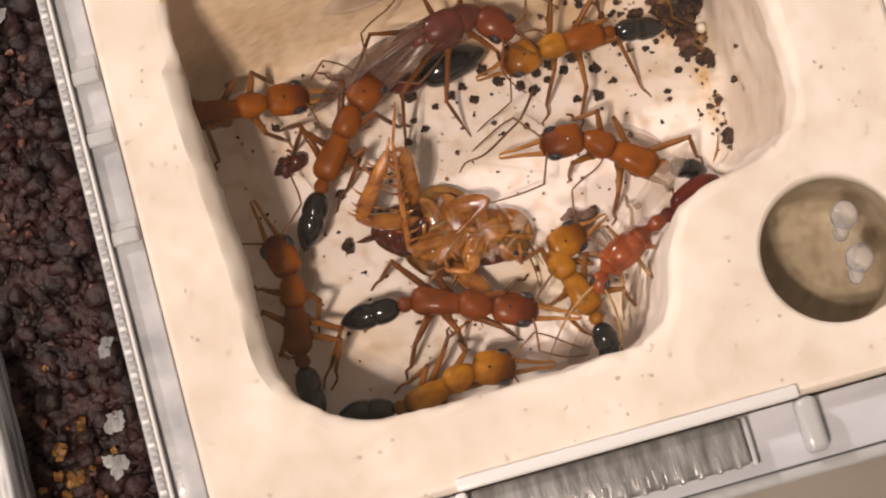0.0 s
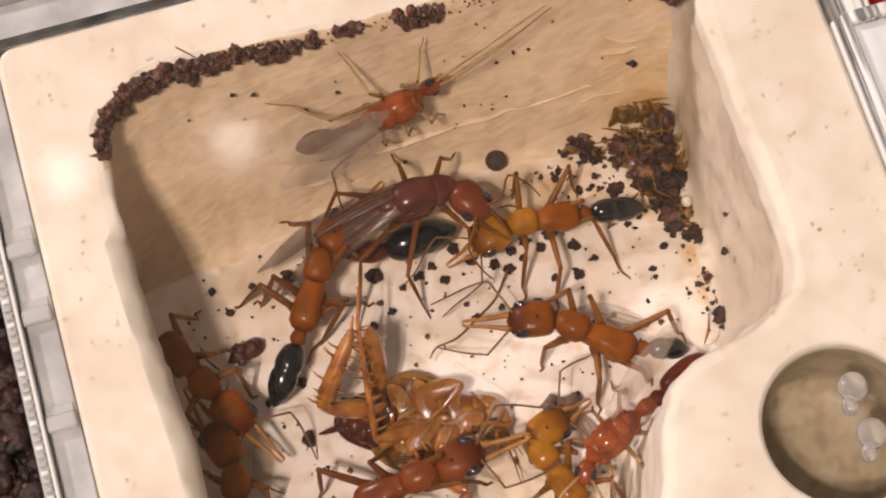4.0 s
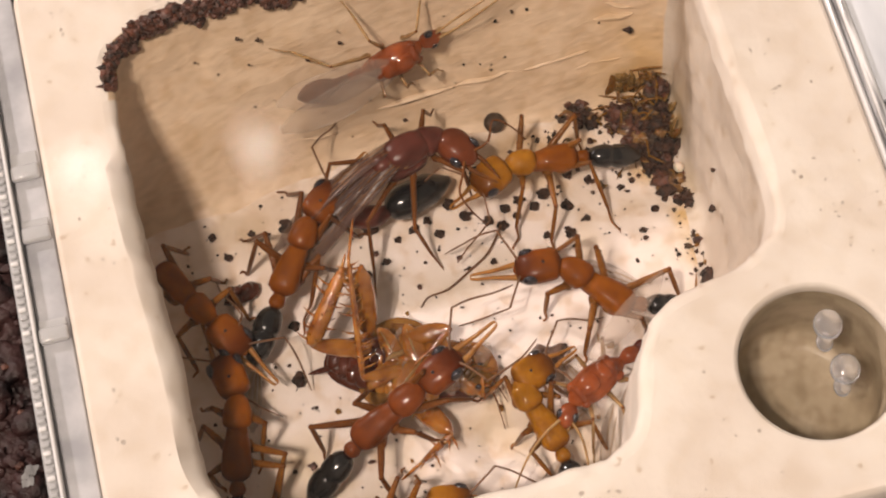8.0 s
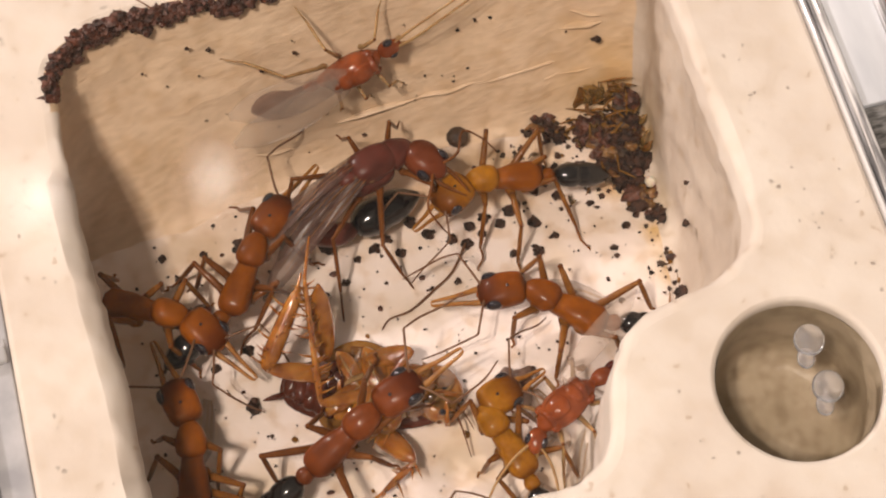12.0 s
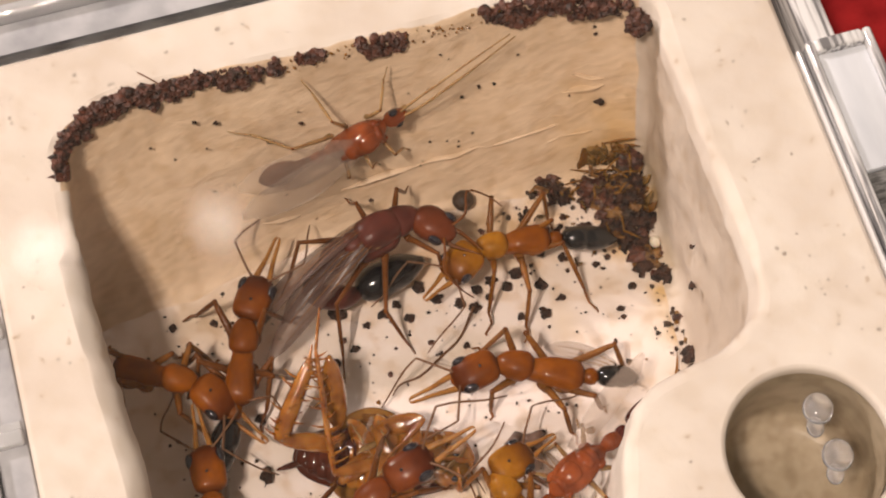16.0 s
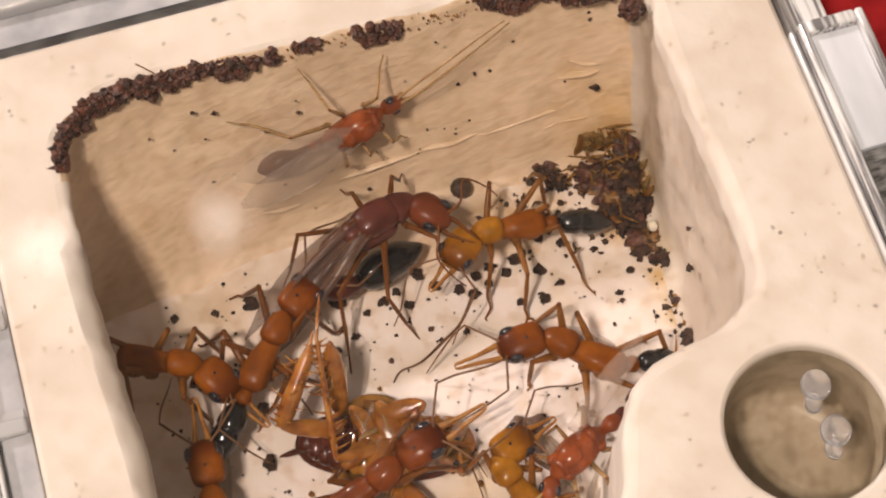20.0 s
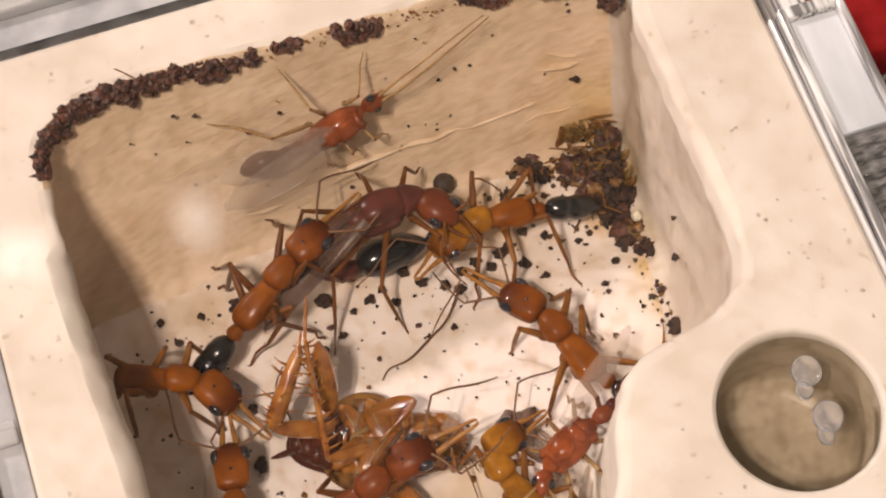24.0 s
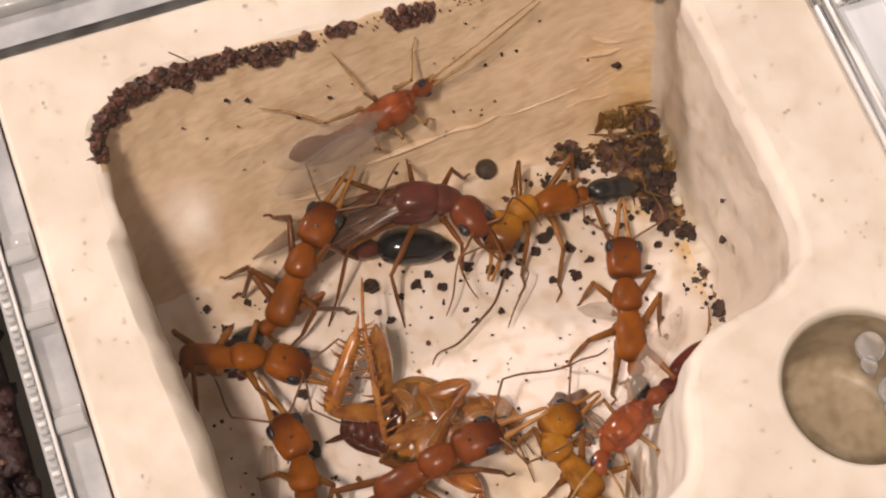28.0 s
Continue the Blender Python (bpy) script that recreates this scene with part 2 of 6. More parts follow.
REDDIRT = tint(material("red_crumb", (0.12, 0.05, 0.03), 0.45, 0.5), ((0.022, 0.009, 0.007), (0.135, 0.048, 0.028)), 0.45, bump=0.12, bump_scale=0.25)
PALEBEAD = tint(material("cream_bead", (0.75, 0.68, 0.56), 0.4, 0.4, sss=0.2), ((0.66, 0.58, 0.46), (0.80, 0.74, 0.63)), 0.4, bump=0.02, bump_scale=0.2)
SCRAP = chitin("grey_brown_scrap", (0.10, 0.055, 0.04), (0.22, 0.14, 0.11), 0.3, sss=0.15)
OLIVE = tint(material("olive_pellet", (0.05, 0.04, 0.03), 0.5, 0.4), ((0.03, 0.019, 0.013), (0.085, 0.052, 0.032)), 0.5, bump=0.08, bump_scale=0.3)
HUSK = chitin("husk", (0.09, 0.04, 0.011), (0.26, 0.13, 0.032), 0.25, sss=0.2)
ROACH = tint(material("roach_amber", (0.5, 0.24, 0.04), 0.16, 0.7, coat=1.0, sss=0.35), ((0.21, 0.062, 0.007), (0.42, 0.172, 0.026)), 1.2, bump=0.07, bump_scale=0.4)
ROACHDARK = chitin("roach_brown", (0.025, 0.007, 0.004), (0.11, 0.026, 0.013), 0.2, coat=0.8)


def film_glass(name, colour, rough, alpha):
    """A thin clear sheet: part see-through, part surface."""
    m = material(name, colour, rough, 0.25)
    b = m.node_tree.nodes["Principled BSDF"]
    b.inputs["Alpha"].default_value = alpha
    return m


HUSKFILM = tint(film_glass("husk_film", (0.2, 0.13, 0.04), 0.25, 0.72), ((0.08, 0.042, 0.012), (0.30, 0.175, 0.055)), 0.5, bump=0.1, bump_scale=0.3)
CRUST = tint(material("ochre_crust", (0.2, 0.1, 0.03), 0.3, 0.5, coat=0.3, sss=0.15), ((0.055, 0.02, 0.007), (0.27, 0.135, 0.032)), 0.5, bump=0.15, bump_scale=0.25)
WING = film_glass("wing_membrane", (0.12, 0.07, 0.055), 0.25, 0.44)
PALEWING = film_glass("pale_wing_membrane", (0.5, 0.40, 0.33), 0.2, 0.2)
COVER = bpy.data.materials.new("thin_clear_sheet")
COVER.use_nodes = True
nodes, links = COVER.node_tree.nodes, COVER.node_tree.links
nodes.remove(nodes["Principled BSDF"])
clear, gloss, mix = nodes.new("ShaderNodeBsdfTransparent"), nodes.new("ShaderNodeBsdfGlossy"), nodes.new("ShaderNodeMixShader")
gloss.inputs["Roughness"].default_value = 0.11
mix.inputs[0].default_value = 0.035
links.new(clear.outputs[0], mix.inputs[1])
links.new(gloss.outputs[0], mix.inputs[2])
links.new(mix.outputs[0], nodes["Material Output"].inputs[0])
FROST = tint(material("frosted_plastic", (0.7, 0.71, 0.73), 0.16, 0.6), ((0.34, 0.35, 0.38), (0.52, 0.53, 0.56)), 3.0, bump=0.03, bump_scale=0.8, stretch=(1, 1, 0.3))
MILKY = material("clear_rim_plastic", (0.66, 0.67, 0.69), 0.05, 0.9, trans=0.35)
PALELEDGE = tint(material("pale_clear_plastic", (0.6, 0.6, 0.65), 0.1, 0.8), ((0.50, 0.51, 0.56), (0.66, 0.67, 0.73)), 3.0, stretch=(0.25, 1, 1), bump=0.03, bump_scale=0.6)
PALEPANEL = tint(material("pale_panel", (0.7, 0.74, 0.8), 0.12, 0.7), ((0.60, 0.64, 0.70), (0.80, 0.84, 0.90)), 3.0, stretch=(1, 0.25, 1), bump=0.03, bump_scale=0.6)
GREYRIB = tint(material("grey_ribbed_plastic", (0.2, 0.2, 0.2), 0.22, 0.7), ((0.13, 0.13, 0.13), (0.30, 0.30, 0.30)), 0.7, bump=0.12, bump_scale=0.4, stretch=(1, 0.2, 1))
RIBBED = tint(material("ribbed_clear_plastic", (0.2, 0.2, 0.2), 0.18, 0.8), ((0.06, 0.06, 0.06), (0.25, 0.25, 0.25)), 0.3, bump=0.16, bump_scale=0.3, stretch=(0.3, 1, 1))
# bright and dark streaks paint reflections into the clear plastic's colour
SHEENSTREAK = tint(material("clear_plastic_painted_sheen", (0.6, 0.6, 0.6), 0.08, 0.9, trans=0.12), ((0.22, 0.22, 0.23), (0.92, 0.93, 0.95)), 0.42, stretch=(1, 0.05, 1), position=(0.4, 0.56), bump=0.05, bump_scale=0.35)
WATER = material("water", (0.95, 0.96, 1.0), 0.04, 0.8, trans=0.88, coat=0.6)
WATER.node_tree.nodes["Principled BSDF"].inputs["IOR"].default_value = 1.33
PIT = tint(material("plaster_pit", (0.5, 0.44, 0.38), 0.8, 0.2), ((0.40, 0.34, 0.29), (0.56, 0.50, 0.44)), 0.6)
DESK = tint(material("desk", (0.2, 0.17, 0.14), 0.5, 0.4), ((0.27, 0.24, 0.205), (0.33, 0.30, 0.26)), 14.0, bump=0.05, bump_scale=1.0)
MAT = tint(material("dark_mat", (0.05, 0.05, 0.05), 0.6, 0.4), ((0.04, 0.04, 0.041), (0.125, 0.125, 0.128)), 3.5, bump=0.1, bump_scale=0.5)
SOIL = tint(material("soil", (0.03, 0.016, 0.015), 0.5, 0.3), ((0.006, 0.003, 0.0035), (0.04, 0.017, 0.016)), 2.0, bump=0.3, bump_scale=0.7)
REDCLOTH = tint(material("red_cloth", (0.4, 0.02, 0.02), 0.8, 0.2), ((0.25, 0.008, 0.010), (0.38, 0.016, 0.018)), 2.0, bump=0.1, bump_scale=0.5)


# ---- mesh helpers ----
def part(name, bm, mat, parent=None, label="", m=None, smooth=True):
    """Link a bmesh, drawn in millimetres, as one mesh object."""
    bmesh.ops.recalc_face_normals(bm, faces=bm.faces)
    for v in bm.verts:
        v.co *= MM
    for f in bm.faces:
        f.smooth = smooth
    me = bpy.data.meshes.new(name)
    bm.to_mesh(me)
    bm.free()
    me.materials.append(mat)
    ob = new(name, me)
    if parent:
        ob.parent = parent
    if m is not None:
        ob.matrix_basis = m
    if label:
        tagged(ob, label)
    return ob


def spline(points, sub, closed=False):
    """Catmull-Rom curve through points of any dimension."""
    p = [np.array(q, float) for q in points]
    n, out = len(p), []
    spans = n if closed else n - 1
    for i in range(spans):
        a, b, c, d = (p[(i + k) % n] if closed else p[min(max(i + k, 0), n - 1)] for k in (-1, 0, 1, 2))
        for s in range(sub):
            u = s / sub
            out.append(0.5 * (2 * b + (c - a) * u + (2 * a - 5 * b + 4 * c - d) * u * u + (3 * b - a - 3 * c + d) * u ** 3))
    if not closed:
        out.append(p[-1])
    return out


def loft(bm, spine, sub=3, n=12, power=2.0, up=(0, 0, 1)):
    """A closed skin along rows (x, y, z, half_width, half_height)."""
    rows = spline(spine, sub) if sub > 1 else [np.array(r, float) for r in spine]
    rings = []
    for i, r in enumerate(rows):
        d = Vector(rows[min(i + 1, len(rows) - 1)][:3] - rows[max(i - 1, 0)][:3])
        d = d.normalized() if d.length > 1e-9 else Vector((1, 0, 0))
        side = Vector(up).cross(d)
        side = side.normalized() if side.length > 1e-3 else Vector((0, 1, 0))
        top = d.cross(side)
        ring = []
        for k in range(n):
            a = 2 * math.pi * k / n
            c, s = math.cos(a), math.sin(a)
            c, s = (math.copysign(abs(q) ** (2 / power), q) for q in (c, s))
            ring.append(bm.verts.new(Vector(r[:3]) + side * (c * max(r[3], 0.01)) + top * (s * max(r[4], 0.01))))
        rings.append(ring)
    for a, b in zip(rings, rings[1:]):
        for k in range(n):
            bm.faces.new((a[k], a[(k + 1) % n], b[(k + 1) % n], b[k]))
    bm.faces.new(rings[0])
    bm.faces.new(rings[-1])
    return bm


def lofted(spine, sub=3, n=12, power=2.0):
    return loft(bmesh.new(), spine, sub, n, power)


def tube(points, radii, sub=3, n=6):
    return lofted([(*p, r, r) for p, r in zip(points, radii)], sub, n)


def box(bm, x0, x1, y0, y1, z0, z1, bevel=0.0):
    made = bmesh.ops.create_cube(bm, size=1.0, matrix=Matrix.LocRotScale(((x0 + x1) / 2, (y0 + y1) / 2, (z0 + z1) / 2), None, (x1 - x0, y1 - y0, z1 - z0)))
    if bevel:
        edges = list({e for v in made["verts"] for e in v.link_edges})
        bmesh.ops.bevel(bm, geom=edges, offset=bevel, segments=3, affect="EDGES", profile=0.5)
    return bm


ICO = {}
for level in (1, 2):
    tmp = bmesh.new()
    bmesh.ops.create_icosphere(tmp, subdivisions=level, radius=1.0)
    tmp.verts.ensure_lookup_table()
    ICO[level] = (np.array([v.co[:] for v in tmp.verts]), [[v.index for v in f.verts] for f in tmp.faces])
    tmp.free()


def clump(at, r, rng, squash=0.7, level=1, wild=0.28):
    """A rough lump: its points and faces."""
    unit, faces = ICO[level]
    spin = np.array(Euler((rng.uniform(0, 6), rng.uniform(0, 6), rng.uniform(0, 6))).to_matrix())
    swell = np.array([1 + rng.uniform(-wild, wild) for v in unit])[:, None]
    seat = Vector((rng.uniform(-50, 50), rng.uniform(-50, 50), rng.uniform(-50, 50)))
    lobes = np.array([1 + 0.55 * noise.noise(Vector(v) * 1.3 + seat) for v in unit])[:, None]
    shape = (unit @ spin.T) * swell * lobes * np.array((r * rng.uniform(0.75, 1.3), r * rng.uniform(0.75, 1.2), r * squash))
    return shape + np.array(at), faces


def lumps(name, mat, spots, rng, squash=0.8, level=1, smooth=False, m=None, wild=0.28):
    """Many rough lumps in one mesh; spots are (x, y, z, radius)."""
    pts, faces, n = [], [], 0
    for x, y, z, r in spots:
        v, f = clump((x, y, z), r, rng, squash, level, wild)
        pts.append(v)
        faces += [[i + n for i in q] for q in f]
        n += len(v)
    me = bpy.data.meshes.new(name)
    me.from_pydata((np.concatenate(pts) * MM).tolist(), [], faces)
    me.polygons.foreach_set("use_smooth", [smooth] * len(faces))
    me.materials.append(mat)
    ob = new(name, me)
    if m is not None:
        ob.matrix_basis = m
    return ob


def ellipsoid(at, radii, u=12, v=8):
    bm = bmesh.new()
    bmesh.ops.create_uvsphere(bm, u_segments=u, v_segments=v, radius=1.0)
    for w in bm.verts:
        w.co = Vector((at[0] + w.co.x * radii[0], at[1] + w.co.y * radii[1], at[2] + w.co.z * radii[2]))
    return bm


# ---- the plaster nest ----
RIDGES = [(1.4, 2.9, 7.0, 3.35, 0.22), (6.8, 3.3, 11.0, 3.55, 0.25), (10.6, 3.5, 16.3, 3.7, 0.32), (14.6, 2.4, 16.4, 3.0, 0.2), (16.6, 5.9, 19.5, 5.65, 0.3), (17.4, 6.95, 20.0, 6.0, 0.25), (16.2, 2.85, 19.2, 2.65, 0.25), (-5.2, 2.45, -1.4, 1.7, 0.3)]
RIM = [(-14.75, 9), (-14.45, 3), (-13.85, -4.5), (-13.8, -10), (-13.3, -12.4), (-12.1, -14.1), (-10.7, -15.4), (-7.4, -16.1), (-2, -16.2), (4, -16.1), (7.4, -15.95),
       (9.1, -15.6), (10.4, -14.7), (11.3, -12.6), (12.3, -9.9), (14.3, -7.7), (18.1, -6.75), (20.9, -5.55), (22.0, -4.1), (22.4, -1.2), (22.4, 3.0), (22.3, 8.0), (22.35, 13.0),
       (22.3, 16.3), (20.0, 17.8), (13.6, 18.1), (7, 18.1), (-0.6, 18.3), (-7.6, 18.6), (-11.0, 18.5), (-13.2, 17.6), (-14.5, 16.0), (-14.6, 13.5)]
BASE = [(-18.2, 6.5), (-18.3, 1), (-18.0, -4.5), (-17.4, -9.6), (-16.4, -12.4), (-14.4, -14.2), (-11.6, -15.0), (-7.4, -15.3), (-2, -15.4), (4, -15.3), (7.4, -15.2),
        (9.0, -14.9), (10.2, -14.1), (11.0, -12.4), (12.0, -9.5), (14.0, -7.5), (16.9, -6.3), (19.0, -5.1), (19.9, -3.8), (20.6, -1.2), (20.9, 3.0), (21.2, 6.5), (21.5, 9.8),
        (21.5, 11.7), (19.0, 12.3), (13.0, 12.1), (7, 12.5), (-0.6, 12.4), (-6.6, 11.6), (-9.8, 11.0), (-13.4, 10.6), (-16.6, 9.8), (-17.8, 8.6)]
SUB = 10
rim = [Vector((*p, TOP)) for p in spline(RIM, SUB, True)]
base = [Vector((*p, 0)) for p in spline(BASE, SUB, True)]
N_RIM = len(rim)
outward = []
for i in range(N_RIM):
    d = rim[(i + 2) % N_RIM] - rim[i - 2]
    outward.append(Vector((d.y, -d.x, 0)).normalized())


def rough3(p, size, amount):
    return noise.noise_vector(p / size) * amount


def ring_at(drop, out, f):
    """Points round the chamber: drop below the rim, out from it, f of the way to the floor's outline."""
    pts = []
    for i in range(N_RIM):
        p = rim[i].lerp(base[i], f)
        p = Vector((p.x, p.y, TOP - drop)) + outward[i] * out
        k = 1.0 if drop > 0.05 else 0.0
        p += rough3(p, 2.5, 0.24) * k + rough3(p + Vector((0, 0, 31)), 0.9, 0.13) * k
        pts.append(p)
    return pts


# the lip of the west side is worn into a broader round
WORN = []
for i in range(N_RIM):
    u = i / SUB
    WORN.append(1.0 + 1.1 * max(0.0, min(1.0, (4.6 - u) / 1.5, (u - 30.0) if u > 20 else 1.0) if (u < 4.6 or u > 30) else 0.0))


def lip_ring(drop, out):
    """One ring of the lip; where it is worn it slopes down to the edge in a rough chamfer."""
    pts = ring_at(drop, out, 0)
    wide, deep = {0: (1.25, 0.0), 0.06: (1.05, 0.12), 0.2: (0.55, 0.62), 0.45: (0.04, 1.2)}[drop]
    for i, p in enumerate(pts):
        k = (WORN[i] - 1.0) / 1.1
        pts[i] = p + outward[i] * (k * (wide - out)) - Vector((0, 0, k * (deep - drop))) + rough3(p * 1.3, 1.3, 0.16 * k) * (1 if drop > 0.05 else 0)
    return pts


def skin(bm, rings):
    vs = [[bm.verts.new(p) for p in ring] for ring in rings]
    for a, b in zip(vs, vs[1:]):
        n = len(a)
        for k in range(n):
            bm.faces.new((a[k], a[(k + 1) % n], b[(k + 1) % n], b[k]))
    return vs


HOLE, HOLE_R = (21.8, -13.4), 4.62
nest = tagged(new("plaster_nest"), "cream plaster ant nest block with chamber and round well", "ant nest")
X0, X1, Y0, Y1 = -19.7, 29.6, -21.6, 22.9


def hole_ring(r, z, k=48):
    return [Vector((HOLE[0] + r * math.cos(2 * math.pi * i / k), HOLE[1] + r * math.sin(2 * math.pi * i / k), z)) for i in range(k)]


def outer_ring(inset, z):
    pts, r = [], 1.2
    for cx, cy, a0 in ((X1 - r, Y1 - r, 0), (X0 + r, Y1 - r, 90), (X0 + r, Y0 + r, 180), (X1 - r, Y0 + r, 270)):
        for s in range(5):
            a = radians(a0 + s * 22.5)
            pts.append(Vector((cx + (r - inset) * math.cos(a), cy + (r - inset) * math.sin(a), z)))
    return pts


bm = bmesh.new()
edges = []
for loop in (outer_ring(0.35, TOP), lip_ring(0, 0.8), hole_ring(HOLE_R + 0.3, TOP)):
    vs = [bm.verts.new(p) for p in loop]
    edges += [bm.edges.new((vs[i], vs[(i + 1) % len(vs)])) for i in range(len(vs))]
bmesh.ops.triangle_fill(bm, edges=edges, use_beauty=True, normal=(0, 0, 1))
part("top_face", bm, PLASTER, nest, "smooth cream plaster top with tiny grey pits", smooth=False)
bm = bmesh.new()
skin(bm, [outer_ring(0.35, TOP), outer_ring(0.1, TOP - 0.1), outer_ring(0, TOP - 0.4), outer_ring(0, -3.8)])
part("outer_side", bm, PLASTER, nest)
bm = bmesh.new()
rings = [lip_ring(0, 0.8), lip_ring(0.06, 0.45), lip_ring(0.2, 0.15), lip_ring(0.45, 0.0), ring_at(1.5, -0.05, 0.06)]
for k in range(1, 18):
    f = k / 18
    rings.append(ring_at(1.5 + f * (TOP - 2.5), 0, 0.06 + 0.89 * f))
rings += [ring_at(TOP - 0.55, -0.15, 0.98), ring_at(TOP - 0.2, -0.45, 1.0), ring_at(TOP - 0.03, -0.9, 1.0)]


def wall_part(i0, i1, mat, label, name="chamber_wall", rings=rings[4:]):
    bm = bmesh.new()
    vs = [[bm.verts.new(r[k % N_RIM]) for k in range(i0, i1 + 1)] for r in rings]
    for a, b in zip(vs, vs[1:]):
        for k in range(i1 - i0):
            bm.faces.new((a[k], a[k + 1], b[k + 1], b[k]))
    part(name, bm, mat, nest, label)


wall_part(SUB * 32, SUB * 33 + SUB * 23 + 3, PLASTER, "rounded cream lip of the chamber", "chamber_lip", rings[:5])
wall_part(SUB * 23 + 3, SUB * 32, PLASTER, "crisp cream lip above the brushed wall", "chamber_lip", rings[:2])
wall_part(SUB * 23 + 3, SUB * 32, WALL, "tan damp plaster chamber wall with brush marks", rings=rings[1:])
wall_part(SUB * 32, SUB * 33 + SUB * 17 + 3, PLASTER, "cream plaster chamber wall, smooth and upright")
wall_part(SUB * 17 + 3, SUB * 23 + 3, EASTWALL, "plaster chamber wall greyed with painted shade, with faint stains")
# trowel ridges left on the sloping far wall
for x0, z0, x1, z1, r in RIDGES:
    rows = []
    for k in range(7):
        u = k / 6
        x, z = x0 + (x1 - x0) * u, z0 + (z1 - z0) * u + 0.18 * noise.noise(Vector((x0 + 2.3 * u, z0, 4.0)))
        rows.append((x, 12.25 + 0.47 * z, z, r * (0.1 + math.sin(math.pi * u)), r * 0.2 * (0.1 + math.sin(math.pi * u))))
    part("plaster_ridge", lofted(rows, 3, 8), WALL, nest)
# floor: rings shrinking to the middle, slightly uneven
bm = bmesh.new()
centre = Vector((3, -1, 0))
frings = [ring_at(TOP - 0.03, -0.9, 1.0)]
for s in (0.9, 0.75, 0.6, 0.45, 0.3, 0.15, 0.05):
    frings.append([Vector((centre.x + (p.x - centre.x) * s, centre.y + (p.y - centre.y) * s, noise.noise(p * s / 4.0) * 0.12)) for p in frings[0]])
vs = skin(bm, frings)
bm.faces.new(vs[-1])
part("chamber_floor", bm, FLOOR, nest, "whitish stained plaster chamber floor, shade painted along the far wall")
bm = bmesh.new()
skin(bm, [hole_ring(HOLE_R + 0.3, TOP), hole_ring(HOLE_R + 0.1, TOP - 0.06), hole_ring(HOLE_R, TOP - 0.3), hole_ring(HOLE_R - 0.02, TOP - 0.7)])
part("well_lip", bm, PLASTER, nest)
bm = bmesh.new()
depths = (0.7, 1.2, 1.8, 2.5, 3.2, 4, 5, 6, 6.7, 7.1, 7.45, 7.7, 7.88, 7.97)
skin(bm, [[p + rough3(p, 1.6, 0.10) for p in hole_ring(HOLE_R - 0.02 - 0.01 * d - 1.4 * (1 - math.sqrt(1 - max(0.0, (d - 6.6) / 1.4) ** 2)), TOP - d)] for d in depths] + [[p + rough3(p, 1.6, 0.12) for p in hole_ring(r, TOP - 8.0)] for r in (2.6, 1.8, 0.85)])
part("well", bm, WELL, nest, "round water well sunk into the plaster")

bm = bmesh.new()
skin(bm, [hole_ring(1.0, TOP - 7.98), hole_ring(0.5, TOP - 7.97), hole_ring(0.05, TOP - 7.96)])
part("well_floor", bm, WELL, nest, "damp bottom of the well")

# ---- clear plastic frame round the block ----
WHITELIP = material("white_lip_plastic", (0.74, 0.74, 0.75), 0.08, 0.8, coat=0.5)
GAPSHADE = tint(material("gap_shade", (0.05, 0.05, 0.05), 0.25, 0.6), ((0.02, 0.02, 0.02), (0.07, 0.07, 0.07)), 1.5)
HANDLE = (-8.4, 10.4)
frame_thing = tagged(new("plastic_frame"), "clear plastic tray frame holding the plaster block", "tray")


def bar(name, x0, x1, y0, y1, z0, z1, mat=MILKY, bevel=0.3, parent=frame_thing, label=""):
    return part(name, box(bmesh.new(), x0, x1, y0, y1, z0, z1, bevel), mat, parent, label)


bar("side_wall", X0 - 3.0, X0 - 2.1, Y0 - 4.0, Y1 + 3.4, -3.8, TOP - 0.3)
# white strip stands in for the highlight on the clear wall's edge
bar("edge_strip", X0 - 2.28, X0 - 2.06, Y0 - 4.0, Y1 + 3.4, TOP - 2.0, TOP - 0.1, WHITELIP, 0.08, label="white strip painted in for the highlight along the clear wall")
bar("ledge", X0 - 2.05, X0 - 0.15, Y0 - 3.0, Y1 + 2.4, TOP - 3.2, TOP - 0.9, FROST, 0.15)
bar("side_wall", X1 + 5.6, X1 + 6.5, Y0 - 4.0, HANDLE[0] - 0.6, -3.8, TOP - 1.6)
bar("ledge", X1 + 0.15, X1 + 4.6, HANDLE[0] - 0.1, HANDLE[1] + 0.2, TOP - 3.4, TOP - 2.2, GREYRIB, 0.15, label="dark streaked clear plastic ledge")
bar("side_wall", X1 + 1.2, X1 + 3.0, HANDLE[1] + 0.25, Y1 + 3.4, -3.8, TOP - 0.4, SHEENSTREAK, 0.2, label="clear plastic corner wall with painted reflection streaks")
bar("ledge", X1 + 0.15, X1 + 5.5, Y0 - 0.1, -19.6, TOP - 3.4, TOP - 1.1, PALELEDGE, 0.15)
bar("grip", X1 + 0.95, X1 + 4.3, -19.4, HANDLE[0] - 0.6, TOP - 2.4, TOP - 0.9, RIBBED, 0.12, label="grey ribbed clear plastic grip")
bar("edge_strip", X1 + 4.4, X1 + 5.3, -19.5, HANDLE[0] - 0.6, TOP - 2.4, TOP - 0.2, SHEENSTREAK, 0.25, label="clear plastic edge with painted reflection streaks")
bar("edge_strip", X1 + 0.12, X1 + 0.85, -19.5, HANDLE[0] - 0.6, TOP - 2.4, TOP - 0.5, SHEENSTREAK, 0.25, label="clear plastic edge with painted reflection streaks")
